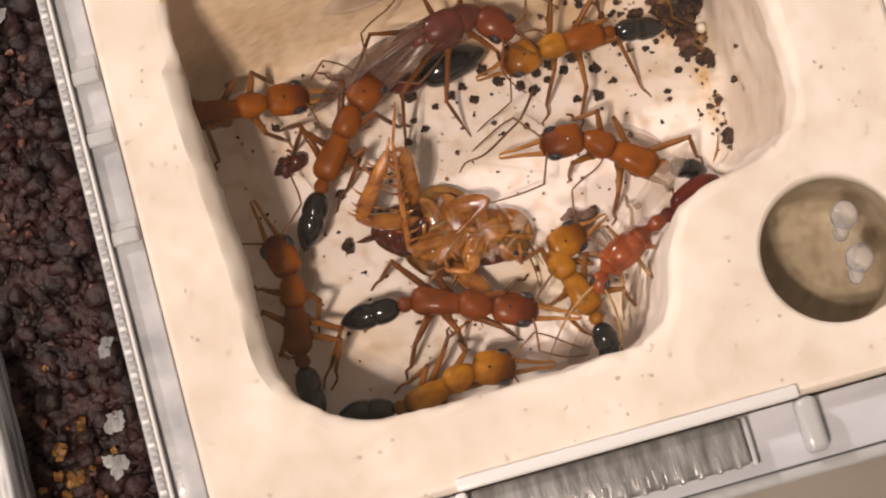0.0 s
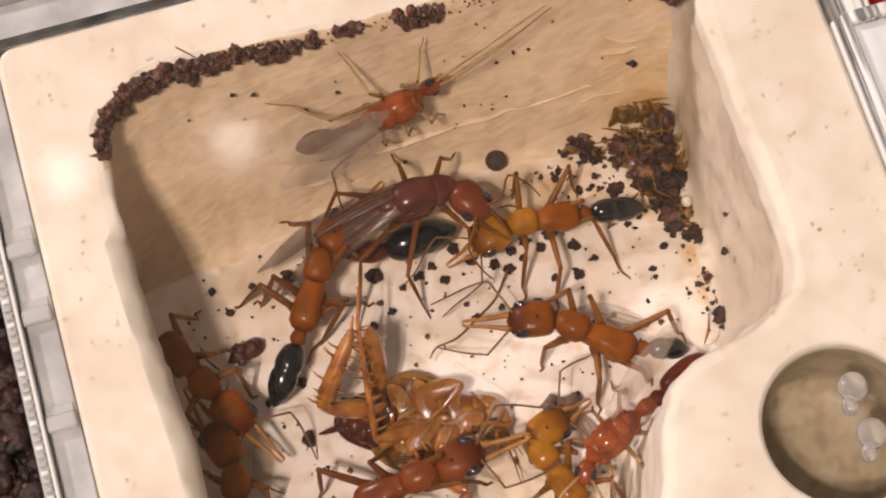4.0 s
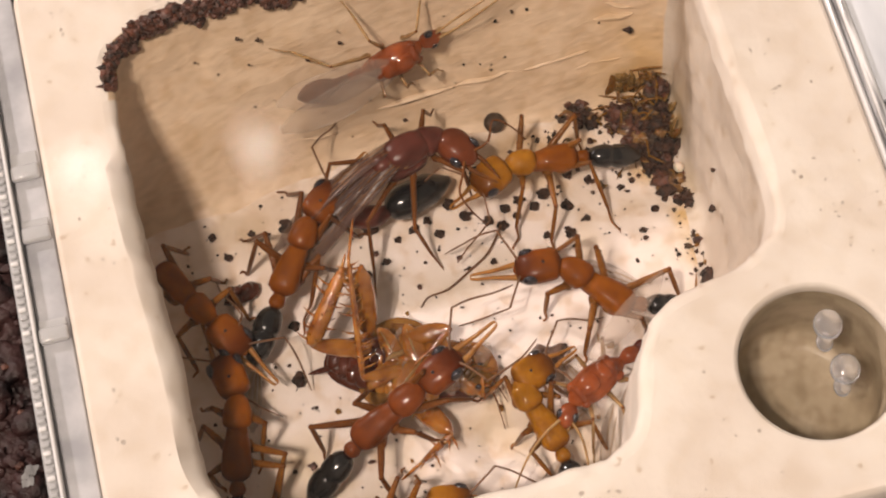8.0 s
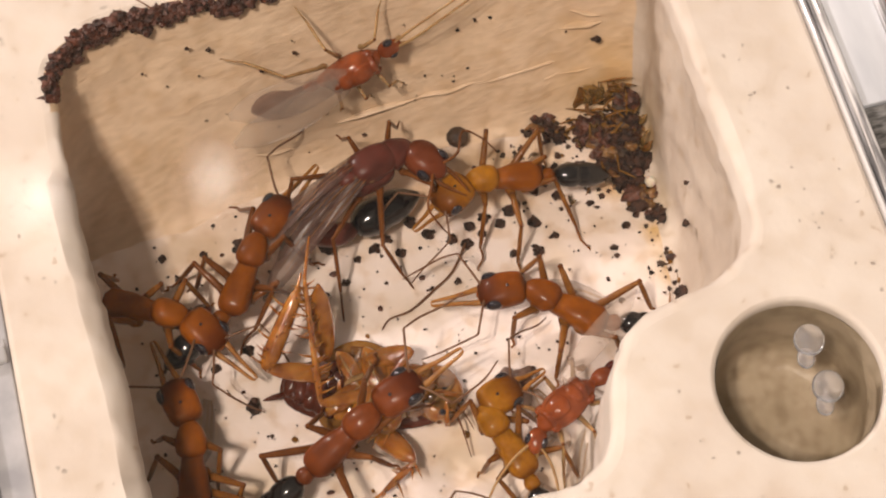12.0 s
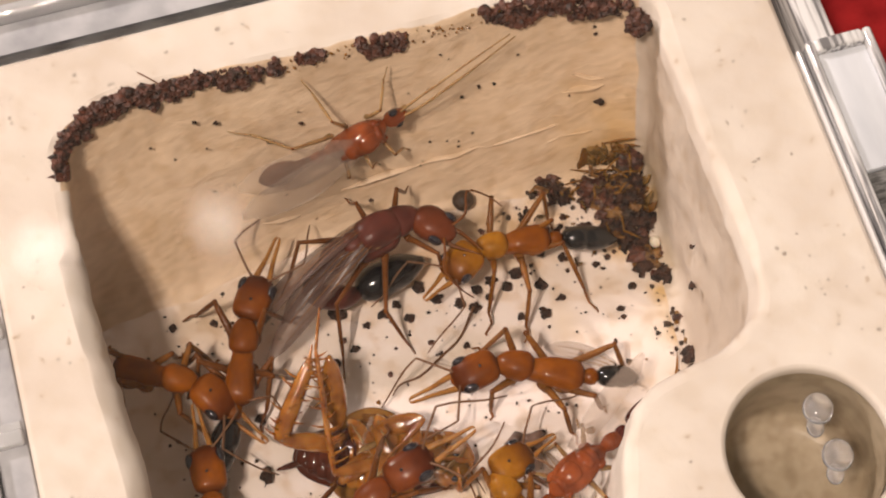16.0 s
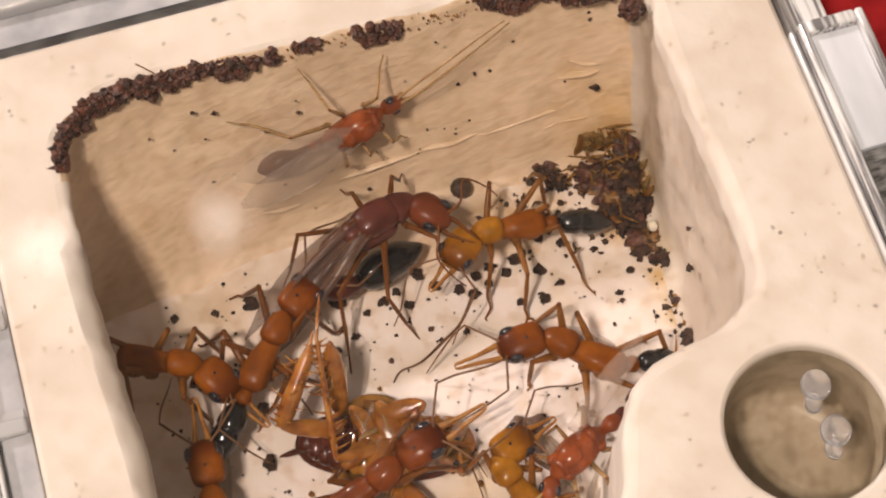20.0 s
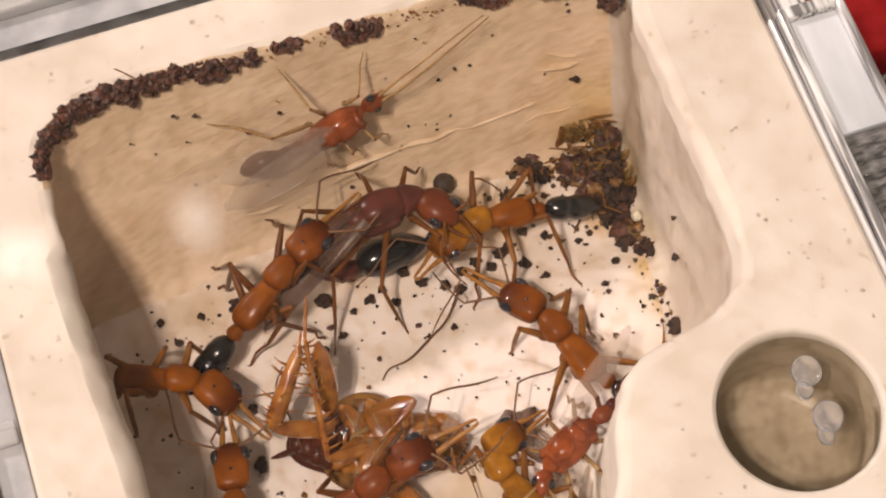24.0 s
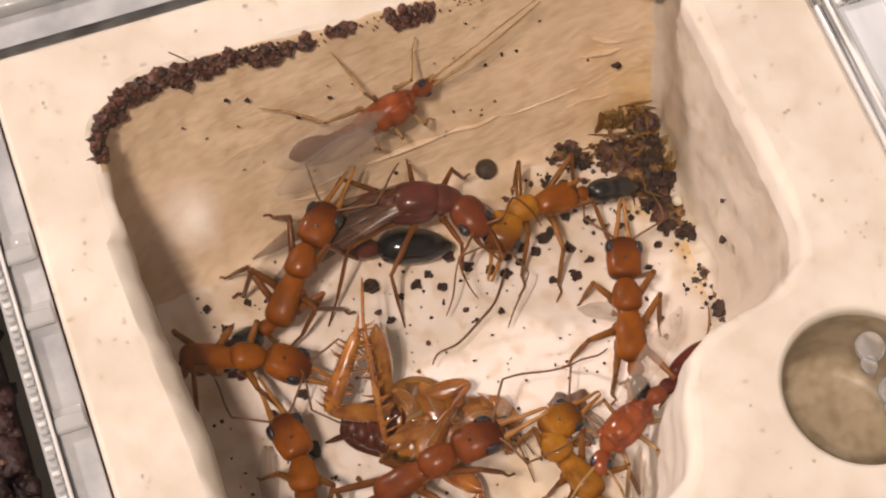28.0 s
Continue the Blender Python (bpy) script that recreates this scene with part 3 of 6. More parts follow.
# added white strip imitates the light on the block's rounded edge
bar("lip", X1 + 0.06, X1 + 0.4, HANDLE[0], HANDLE[1], TOP - 2.2, TOP + 0.1, WHITELIP, 0.2, label="white glossy strip standing in for the lit plaster edge")
bar("side_wall", X0 - 3.0, X1 + 3.0, Y1 + 3.45, Y1 + 4.4, -3.8, TOP - 0.2)
bar("ledge", X0 - 2.0, X1 + 3.1, Y1 + 0.82, Y1 + 3.4, TOP - 2.6, TOP - 1.0, FROST, 0.2)
# dark bar put in for the shade of the gap behind the block
bar("seam", X0 - 0.4, X1 + 0.1, Y1 + 0.04, Y1 + 0.78, TOP - 2.6, TOP - 0.3, GAPSHADE, 0.05, label="dark strip painted in for the shaded gap between plaster and frame")
bar("side_wall", X0 - 3.0, X1 + 6.5, Y0 - 4.9, Y0 - 4.05, -3.8, TOP - 1.2)
bar("ledge", X0 - 2.0, X1 + 5.5, Y0 - 4.0, Y0 - 0.15, TOP - 3.0, TOP - 1.1, PALELEDGE, 0.15)
bar("latch", -4.2, 13.0, Y0 - 3.2, Y0 - 0.2, TOP - 1.05, TOP - 0.2, GREYRIB, 0.3, label="grey ribbed plastic latch")
bar("latch_rim", -4.9, 16.9, Y0 - 0.1, Y0 + 0.75, TOP + 0.02, TOP + 0.5, WHITELIP, 0.2, label="cream rounded rim of the latch")
bar("latch_rim", -5.2, -4.4, Y0 - 3.6, Y0 - 0.15, TOP - 1.05, TOP + 0.45, WHITELIP, 0.25)
bar("latch_end", 13.05, 13.35, Y0 - 3.4, Y0 - 0.3, TOP - 1.05, TOP - 0.1, MILKY, 0.1)
bar("post", 16.4, 17.8, Y0 - 3.6, Y0 - 0.12, TOP - 1.05, TOP + 0.5, MILKY, 0.45)
for k in range(14):
    bar("rib", -3.6 + 1.2 * k, -3.25 + 1.2 * k, Y0 - 3.3, Y0 - 2.2, TOP - 1.9, TOP - 0.15, GREYRIB, 0.1)
# stepped clips on the long side
for y, deep in ((10.2, 0.9), (6.0, 0.5), (-0.6, 0.5)):
    bar("clip", X0 - 2.0, X0 - 0.25, y - 0.5, y + 0.5, TOP - 0.88, TOP - 0.35, MILKY, 0.2)
    bar("clip_step", X0 - 1.95, X0 - 0.3, y + 0.55, y + 0.55 + deep, TOP - 0.88, TOP - 0.72, MILKY, 0.06)
# every third bead is white in place of a highlight
for k in range(88):
    bar("bead", X0 - 2.85, X0 - 2.35, 22.0 - 0.5 * k, 22.32 - 0.5 * k, TOP - 0.28, TOP - 0.0, (MILKY, WHITELIP)[k % 3 == 0], 0.11)
# raised handle on the far side of the frame
HX, HY0, HY1 = X1 + 0.5, HANDLE[0], HANDLE[1]
bar("handle_grip", HX + 0.5, HX + 3.6, HY0 + 0.4, 1.4, TOP - 0.5, TOP + 0.2, RIBBED, 0.1, label="grey ribbed clear plastic grip")
bar("handle_panel", HX + 0.5, HX + 3.6, 1.42, HY1 - 0.9, TOP - 0.5, TOP + 0.5, PALEPANEL, 0.1, label="pale bluish plastic panel in the handle")
for x0, x1, y0, y1 in ((HX, HX + 0.48, HY0, HY1), (HX + 3.62, HX + 4.2, HY0, HY1), (HX + 0.5, HX + 3.6, HY1 - 0.88, HY1), (HX + 0.5, HX + 3.6, HY0, HY0 + 0.38)):
    bar("handle_bar", x0, x1, y0, y1, TOP - 0.8, TOP + 1.0, SHEENSTREAK, 0.22, label="clear rounded plastic handle bar")
    bar("handle_core", x0 + 0.15, x1 - 0.15, y0 + 0.1, y1 - 0.1, TOP - 1.4, TOP - 0.85, MILKY, 0.06)

# ---- surroundings ----
bm = bmesh.new()
bmesh.ops.create_grid(bm, x_segments=2, y_segments=2, size=350)
part("ground", bm, DESK, None, "plain grey-brown desk top", mm(0, 0, -4))
tagged(bpy.data.objects["ground"], category="desk", kind="structure")
bm = box(bmesh.new(), 36.2, 120, -16, 11.5, -3.98, -3.82, 0.05)
tagged(part("dark_mat", bm, MAT, None, "dark grey mat lying beside the tray"), category="mat")

# ---- clear cover lying on the block ----
bm = box(bmesh.new(), X0 + 0.3, X1 - 0.3, Y0 + 0.6, Y1 - 0.3, TOP + 0.06, TOP + 1.06, 0.0)
cover = tagged(part("cover_sheet", bm, COVER, None, "clear plastic cover sheet lying on the plaster block", smooth=False), category="cover")
cover.visible_shadow = False


# ---- ants ----
HIP_FOOT = {}


def leg(parent, coxa, foot, mat, thick=1.0, lift=1.7, bow=0.0, knee=None):
    """Femur with tibia and tarsus; the femur's origin is the hip. The knee stands lift above the hip unless given."""
    c, f = Vector(coxa), Vector(foot)
    flat = Vector((f.x - c.x, f.y - c.y, 0))
    across = Vector((-flat.y, flat.x, 0)).normalized() * bow
    if knee:
        knee = Vector(knee)
        ankle = knee.lerp(f, 0.62)
        ankle.z = f.z + (knee.z - f.z) * 0.24
    else:
        knee = c + (f - c) * 0.44
        knee.z = c.z + lift
        ankle = c + (f - c) * 0.80
        ankle.z = f.z + 0.3
        knee += across
    o = c.copy()
    k, a, g = knee - o, ankle - o, f - o
    w = thick
    ob = part("leg", tube([(0, 0, 0.1 * w), k * 0.10 - Vector((0, 0, 0.22 * w)), k * 0.22, k * 0.5, k * 0.94, k * 1.02], [0.26 * w, 0.34 * w, 0.25 * w, 0.24 * w, 0.17 * w, 0.12 * w], 2, 8), mat, parent, m=mm(*o))
    part("tibia", tube([k, k.lerp(a, 0.08), k.lerp(a, 0.45), k.lerp(a, 0.92), a], [0.12 * w, 0.15 * w, 0.175 * w, 0.14 * w, 0.09 * w], 2, 7), mat, ob)
    t = a.lerp(g, 0.5) + Vector((0, 0, 0.06)) + across * 0.3
    part("tarsus", tube([a, t, g, g + (g - t) * 0.2 + across * 0.25], [0.105 * w, 0.085 * w, 0.075 * w, 0.03 * w], 2, 6), mat, ob)
    part("knee", ellipsoid(k, (0.19 * w, 0.19 * w, 0.19 * w), 8, 6), DARKLEGS, ob, "darker knee joint")
    HIP_FOOT[ob.name] = (c, f)
    return ob


FEET = [(3.6, 2.6), (-0.9, 4.0), (-4.6, 3.1)]
HIPS = [(1.25, 0.55), (-0.7, 0.62), (-1.7, 0.58)]


def ant(name, label, front, rear, legs, gaster_mat=BLACK, size=1.0, height=3.0, stance=None, mandible=1.0, seed=0, head_tilt=8, gaster_size=1.0, girth=1.06, skull=1.1, group="ants in the chamber"):
    """A long-jawed ant. The root's x axis runs forward; the body's middle is height above the feet. stance gives knee and foot of some of the legs."""
    rng = random.Random(seed)
    root = tagged(new(name), label, "ant", group)
    s = size
    h = height
    w = girth
    pro = [(2.5, 0, 0.10, 0.26, 0.26), (2.4, 0, 0.12, 0.40, 0.38), (2.1, 0, 0.18, 0.62, 0.55), (1.7, 0, 0.25, 0.78, 0.68), (1.25, 0, 0.28, 0.86, 0.75), (0.85, 0, 0.26, 0.88, 0.77), (0.64, 0, 0.2, 0.84, 0.73), (0.57, 0, 0.14, 0.66, 0.58)]
    mid = [(0.66, 0, 0.06, 0.44, 0.44), (0.55, 0, 0.06, 0.56, 0.54), (0.25, 0, 0.06, 0.62, 0.58), (-0.15, 0, 0.07, 0.66, 0.62), (-0.45, 0, 0.09, 0.73, 0.68), (-0.9, 0, 0.12, 0.81, 0.74), (-1.6, 0, 0.09, 0.87, 0.77), (-2.2, 0, 0.02, 0.91, 0.78), (-2.48, 0, -0.06, 0.84, 0.71), (-2.6, 0, -0.16, 0.64, 0.54), (-2.64, 0, -0.24, 0.34, 0.32)]
    sc = lambda rows: [tuple(v * s for v in r) for r in rows]
    fat = lambda rows, k: [(x * s, y * s, z * s, a * s * k, b * s * k) for x, y, z, a, b in rows]
    part("pronotum", lofted(fat(pro, w), 3, 16, 2.3), front, root)
    part("propodeum", lofted(fat(mid, w), 3, 18, 2.9), rear, root)
    q = skull
    head = part("head", lofted(fat([(-0.1, 0, 0, 0.2, 0.2), (0.0, 0, 0.02, 0.52, 0.40), (0.18, 0, 0.04, 0.80, 0.58), (0.5, 0, 0.06, 0.93, 0.68), (1.2, 0, 0.08, 0.99, 0.72), (1.9, 0, 0.06, 0.99, 0.68), (2.35, 0, 0.0, 0.93, 0.58), (2.7, 0, -0.06, 0.74, 0.42), (2.86, 0, -0.1, 0.5, 0.28), (2.95, 0, -0.1, 0.2, 0.14)], q), 3, 22, 2.7), HEADS[front.name], root, m=mm(2.45 * s, 0, 0.2 * s, 0, head_tilt, 0))
    part("ocellus", ellipsoid((1.05 * s, 0, (0.08 + 0.715 * q) * s), (0.11 * s, 0.11 * s, 0.05 * s), 8, 6), EYE, head, "small dark simple eye")
    part("clypeus", lofted([(2.2 * s, 0, 0.40 * q * s, 0.34 * s, 0.12), (2.5 * s, 0, 0.34 * q * s, 0.42 * s, 0.16), (2.85 * s, 0, 0.12 * s, 0.34 * s, 0.16), (3.0 * s, 0, 0.0, 0.15 * s, 0.1)], 3, 10), front, head)
    for sg in (1, -1):
        part("eye", ellipsoid([v * s for v in (2.05, sg * 0.82 * q, 0.30)], [v * s for v in (0.54, 0.32, 0.46)]), EYE, head, "glossy black eye")
        j = 0.85 + 0.15 * rng.random()
        part("mandible", tube([Vector(p) * s for p in ((2.65, sg * 0.44, -0.1), (3.1, sg * 0.42, -0.08), (4.3 * mandible, sg * 0.28 * j, 0.0), (5.4 * mandible, sg * 0.2 * j, 0.1), (5.75 * mandible, sg * 0.13, 0.16), (5.85 * mandible, sg * 0.02, 0.16))], [0.25 * s, 0.2 * s, 0.14 * s, 0.11 * s, 0.09 * s, 0.04 * s], 3, 7), JAW, head, "long thin curved mandible")
        w = rng.uniform(-0.5, 0.6)
        an = part("antenna", tube([Vector(p) * s for p in ((0, 0, 0), (0.45, sg * 0.75, 0.25), (1.2 + w, sg * 2.2, 0.5))], [0.09 * s, 0.075 * s, 0.075 * s], 3, 6), FEELER, head, m=mm(2.55 * s, sg * 0.34 * s, 0.32 * s))
        part("funiculus", tube([Vector(p) * s for p in ((1.2 + w, sg * 2.2, 0.5), (2.3 + w, sg * 2.15, 0.1), (3.6 + 1.5 * w, sg * 1.9, -0.8), (4.8 + 1.6 * w, sg * (1.5 + w), -1.6))], [0.06 * s, 0.07 * s, 0.065 * s, 0.045 * s], 3, 6), FEELER, an)
    b = gaster_size
    gaster = part("gaster", lofted(sc([(-1.35 + (x + 1.35) * b, y, z, w * b ** 0.6, q * b ** 0.6) for x, y, z, w, q in [(-1.35, 0, -0.05, 0.22, 0.22), (-1.5, 0, -0.03, 0.5, 0.5), (-1.85, 0, -0.01, 0.76, 0.74), (-2.4, 0, 0.0, 0.89, 0.85), (-2.85, 0, -0.05, 0.90, 0.86), (-3.08, 0, -0.08, 0.82, 0.8), (-3.2, 0, -0.1, 0.83, 0.8), (-3.6, 0, -0.16, 0.92, 0.86), (-4.3, 0, -0.3, 0.84, 0.78), (-4.9, 0, -0.48, 0.56, 0.52), (-5.3, 0, -0.6, 0.28, 0.26), (-5.5, 0, -0.7, 0.06, 0.06)]]), 3, 16), gaster_mat, root, m=mm(-2.5 * s, 0, -0.25 * s))
    part("petiole", lofted(sc([(0.15, 0, -0.02, 0.2, 0.2), (-0.15, 0, 0.0, 0.27, 0.27), (-0.5, 0, 0.1, 0.40, 0.42), (-0.95, 0, 0.16, 0.54, 0.54), (-1.2, 0, 0.08, 0.48, 0.46), (-1.4, 0, 0, 0.26, 0.26)]), 3, 14), rear, gaster)
    for sg in (1, -1):
        for hx, hy in HIPS:
            part("coxa", lofted(sc([(hx + 0.3, sg * (hy - 0.35), -0.1, 0.14, 0.14), (hx + 0.12, sg * (hy - 0.04), -0.3, 0.42, 0.38), (hx, sg * (hy + 0.16), -0.52, 0.36, 0.34), (hx - 0.08, sg * (hy + 0.26), -0.68, 0.15, 0.15)]), 2, 9), legs, root)
    for k in range(6):
        i, sg = k % 3, 1 if k < 3 else -1
        fx, fy = FEET[i]
        fx, fy = fx + rng.uniform(-1.3, 1.3), fy + rng.uniform(-0.9, 0.7)
        hx, hy = HIPS[i]
        knee, foot = (stance or {}).get(k, (None, (fx * s, sg * fy * s, -h)))
        leg(root, (hx * s, sg * (hy + 0.1) * s, -0.4 * s), foot, legs, s, rng.uniform(0.9, 2.2) * s, rng.choice((-1, 1)) * rng.uniform(0.45, 1.05), knee)
    return root


def wing(parent, name, mat, length, width, m, bend=0.4):
    """A veined membrane, 0.05 thick, lying back from its root."""
    bm = bmesh.new()
    rows = []
    for i in range(15):
        u = i / 14
        w = width * (0.12 + 0.88 * math.sin(math.pi * min(1, 0.08 + u * 0.85)) ** 0.7) * (1 - max(0, u - 0.85) * 4.2)
        row = []
        for j in range(5):
            v = j / 4 - 0.5
            row.append(Vector((-length * u, v * w - 0.10 * length * u * u, bend * math.sin(math.pi * u) + 0.08 * math.sin(9 * u + 5 * v))))
        rows.append(row)
    top = [[bm.verts.new(p) for p in r] for r in rows]
    low = [[bm.verts.new(p - Vector((0, 0, 0.05))) for p in r] for r in rows]
    for g, flip in ((top, 0), (low, 1)):
        for a, b in zip(g, g[1:]):
            for k in range(4):
                q = (a[k], a[k + 1], b[k + 1], b[k])
                bm.faces.new(q[::-1] if flip else q)
    for a, b, c, d in zip(top, top[1:], low, low[1:]):
        for k in (0, 4):
            bm.faces.new((a[k], b[k], d[k], c[k]))
    bm.faces.new(top[0] + low[0][::-1])
    bm.faces.new(top[-1] + low[-1][::-1])
    ob = part(name, bm, mat, parent, "smoky translucent membranous wing", m)
    for v in (-0.42, -0.15, 0.2) if mat == WING or not parent else ():
        pts = [r[2] + (r[3] - r[2]) * (v * 4 * (1 - 0.5 * i / 14)) + Vector((0, 0, 0.03)) for i, r in enumerate(rows[:13])]
        part("vein", tube(pts[::3], [q * (0.42 if mat == WING else 0.45) for q in (0.07, 0.06, 0.05, 0.04, 0.03)], 3, 4), LEGS if mat == WING else PALE, ob)
    return ob


def winged(name, label, body, head_mat, legs, gaster_mat, slim, antennae, feet, hips_z=-0.5, wings=(), gaster_at=None, gaster_len=6.0, scale=1.0, leg_thick=0.8, stout=0.72, group="winged ants"):
    """A winged ant with a humped thorax and a small head; slim for a male."""
    root = tagged(new(name), label, "ant", group)
    s = scale
    sc = lambda rows: [tuple(v * s for v in r) for r in rows]
    if slim:
        part("thorax", lofted(sc([(2.5, 0, -0.1, 0.3, 0.3), (2.1, 0, 0.1, 0.7, 0.7), (1.3, 0, 0.35, 1.15, 1.1), (0.4, 0, 0.45, 1.3, 1.25), (-0.6, 0, 0.35, 1.2, 1.15), (-1.5, 0, 0.1, 0.9, 0.9), (-2.2, 0, -0.15, 0.55, 0.55), (-2.6, 0, -0.25, 0.25, 0.25)]), 3, 16), body, root)
        part("scutellum", lofted(sc([(0.0, 0, 1.2, 0.3, 0.2), (-0.4, 0, 1.42, 0.7, 0.3), (-0.9, 0, 1.3, 0.7, 0.3), (-1.25, 0, 1.0, 0.3, 0.2)]), 3, 10), body, root)
        part("prescutum", lofted(sc([(2.0, 0, 0.6, 0.25, 0.2), (1.6, 0, 1.15, 0.6, 0.3), (1.0, 0, 1.45, 0.8, 0.3), (0.35, 0, 1.55, 0.75, 0.25), (0.1, 0, 1.5, 0.4, 0.2)]), 3, 10), body, root)
    else:
        long = lambda rows: [(2.65 + (x - 2.65) * 1.28, y, z, a, b) for x, y, z, a, b in rows]
        part("pronotum", lofted(long([(2.65, 0, 0.0, 0.4, 0.4), (2.45, 0, 0.1, 0.66, 0.62), (2.0, 0, 0.22, 0.92, 0.84), (1.55, 0, 0.32, 1.02, 0.92), (1.35, 0, 0.34, 0.8, 0.74)]), 3, 18, 2.2), body, root)
        part("scutum", lofted(long([(1.55, 0, 0.5, 0.66, 0.52), (1.4, 0, 0.58, 0.94, 0.76), (0.8, 0, 0.68, 1.12, 0.88), (0.1, 0, 0.7, 1.14, 0.88), (-0.35, 0, 0.64, 0.98, 0.76), (-0.5, 0, 0.58, 0.6, 0.5)]), 3, 20, 2.3), body, root)
        part("scutellum", lofted(long([(-0.35, 0, 0.7, 0.5, 0.36), (-0.6, 0, 0.82, 0.8, 0.52), (-1.05, 0, 0.76, 0.78, 0.52), (-1.35, 0, 0.56, 0.46, 0.36)]), 3, 14), body, root)
        part("propodeum", lofted(long([(-0.9, 0, 0.12, 0.6, 0.6), (-1.15, 0, 0.14, 0.96, 0.88), (-1.8, 0, 0.02, 0.96, 0.86), (-2.4, 0, -0.2, 0.74, 0.66), (-2.65, 0, -0.3, 0.4, 0.38)]), 3, 16, 2.5), body, root)
        for sg in (1, -1):
            part("side_plate", lofted(long([(1.35, sg * 0.5, -0.1, 0.3, 0.35), (1.0, sg * 0.6, -0.1, 0.6, 0.72), (0.2, sg * 0.64, -0.08, 0.64, 0.78), (-0.6, sg * 0.58, -0.06, 0.58, 0.7), (-0.95, sg * 0.46, 0.0, 0.3, 0.4)]), 3, 14, 2.3), body, root)
            part("wing_base", ellipsoid((-0.6, sg * 0.9, 0.8), (0.42, 0.24, 0.24)), PALE, root, "small amber scale over the wing root")
    for x in (1.5, 0.6, -0.3, -1.1) if slim else ():
        part("thorax_ridge", lofted([(x + 0.1 * s, -1.0 * s, 0.5 * s, 0.12, 0.1), (x, 0, 1.45 * s, 0.28, 0.16), (x + 0.1 * s, 1.0 * s, 0.5 * s, 0.12, 0.1)], 4, 6), body, root)
        for sg in (1, -1):
            part("thorax_lobe", lofted([(x + 0.35 * s, sg * 0.7 * s, 0.75 * s, 0.1, 0.1), (x + 0.1 * s, sg * 0.86 * s, 0.62 * s, 0.3 * s, 0.34 * s), (x - 0.3 * s, sg * 0.8 * s, 0.56 * s, 0.28 * s, 0.3 * s), (x - 0.5 * s, sg * 0.6 * s, 0.6 * s, 0.08, 0.08)], 3, 8), body, root)
    hl = 0.62 if slim else 1.0
    head = part("head", lofted([tuple(v * s * hl for v in r) for r in [(-0.1, 0, 0, 0.2, 0.2), (0.2, 0, 0.02, 0.7, 0.55), (0.7, 0, 0.05, 1.05, 0.8), (1.4, 0, 0.05, 1.15, 0.85), (2.2, 0, 0, 0.95, 0.7), (2.8, 0, -0.1, 0.5, 0.4), (3.0, 0, -0.15, 0.2, 0.2)]], 3, 16, 2.3), head_mat, root, m=mm(2.5 * s, 0, 0))
    for sg in (1, -1):
        e = (0.46, 0.30, 0.42) if slim else (0.5, 0.3, 0.42)
        part("eye", ellipsoid([v * s * hl for v in (1.55 if slim else 2.1, sg * 0.9, 0.25)], [v * s * (0.9 if slim else 1) for v in e]), EYE, head, "large glossy black eye")
        part("antenna", tube([Vector(p) * s for p in antennae[0 if sg > 0 else 1]], [0.10, 0.09, 0.08, 0.06, 0.045], 3, 5), PALE if slim else legs, head)
        part("mandible", tube([Vector((2.5 * hl, sg * 0.4 * hl, -0.2)) * s, Vector((3.2 * hl, sg * 0.5 * hl, -0.25)) * s, Vector(((3.4 if slim else 5.0) * hl, sg * 0.15, -0.1)) * s], [0.2 * hl, 0.16 * hl, 0.05], 3, 6), legs, head)
    g = gaster_len / 6.0
    w = stout if slim else 1.15
    node = ((-0.9, 0, 0.2, 0.2), (-1.25, 0, 0.52, 0.52), (-1.65, 0, 0.56, 0.56), (-1.95, 0, 0.34, 0.34), (-2.2, 0, 0.8, 0.75), (-3.0, -0.1, 1.1, 1.0), (-4.2, -0.2, 1.16, 1.05), (-5.1, -0.3, 0.92, 0.85), (-5.7, -0.4, 0.3, 0.3))
    bulb = node if stout > 1 else ((-1.0, 0, 0.35, 0.35), (-1.7, 0, 0.5, 0.5), (-2.4, 0, 0.62, 0.62), (-2.9, -0.1, 0.95, 0.9), (-3.7, -0.2, 1.28, 1.2), (-4.6, -0.35, 1.2, 1.1), (-5.3, -0.5, 0.75, 0.7), (-5.7, -0.6, 0.2, 0.2))
    gas = part("gaster", lofted([(x * s * g, 0, z * s, wv * s * w, hv * s * w) for x, z, wv, hv in bulb if slim] or [(x * s * g, 0, z * s, wv * s * w, hv * s * w) for x, z, wv, hv in ((-1.3, -0.1, 0.3, 0.3), (-1.7, -0.1, 0.8, 0.75), (-2.6, -0.15, 1.05, 1.0), (-3.4, -0.25, 1.0, 0.95), (-4.3, -0.4, 0.95, 0.9), (-5.1, -0.6, 0.65, 0.6), (-5.8, -0.8, 0.2, 0.2))], 3, 14), gaster_mat, root, m=gaster_at or mm(-2.5 * s, 0, -0.25 * s))
    if gaster_at:
        part("petiole", lofted([(-3.7, 0, -0.25, 0.5, 0.5), (-4.4, -0.05, -0.45, 0.66, 0.7), (-5.1, -0.25, -1.0, 0.58, 0.58), (-5.3, -0.65, -1.6, 0.74, 0.74), (-4.7, -1.2, -2.1, 0.8, 0.8), (-3.8, -1.6, -2.35, 0.78, 0.78), (-3.2, -1.75, -2.4, 0.6, 0.6), (-2.7, -1.75, -2.4, 0.4, 0.4)], 3, 12), body, root)
    else:
        part("petiole", lofted([(x * s * g, 0, z * s, r * s * w, r * s * w) for x, z, r in ((0.1, 0, 0.3), (-0.5, 0.15, 0.6), (-1.0, 0.05, 0.5), (-1.4, -0.1, 0.3))], 3, 12), body, gas)
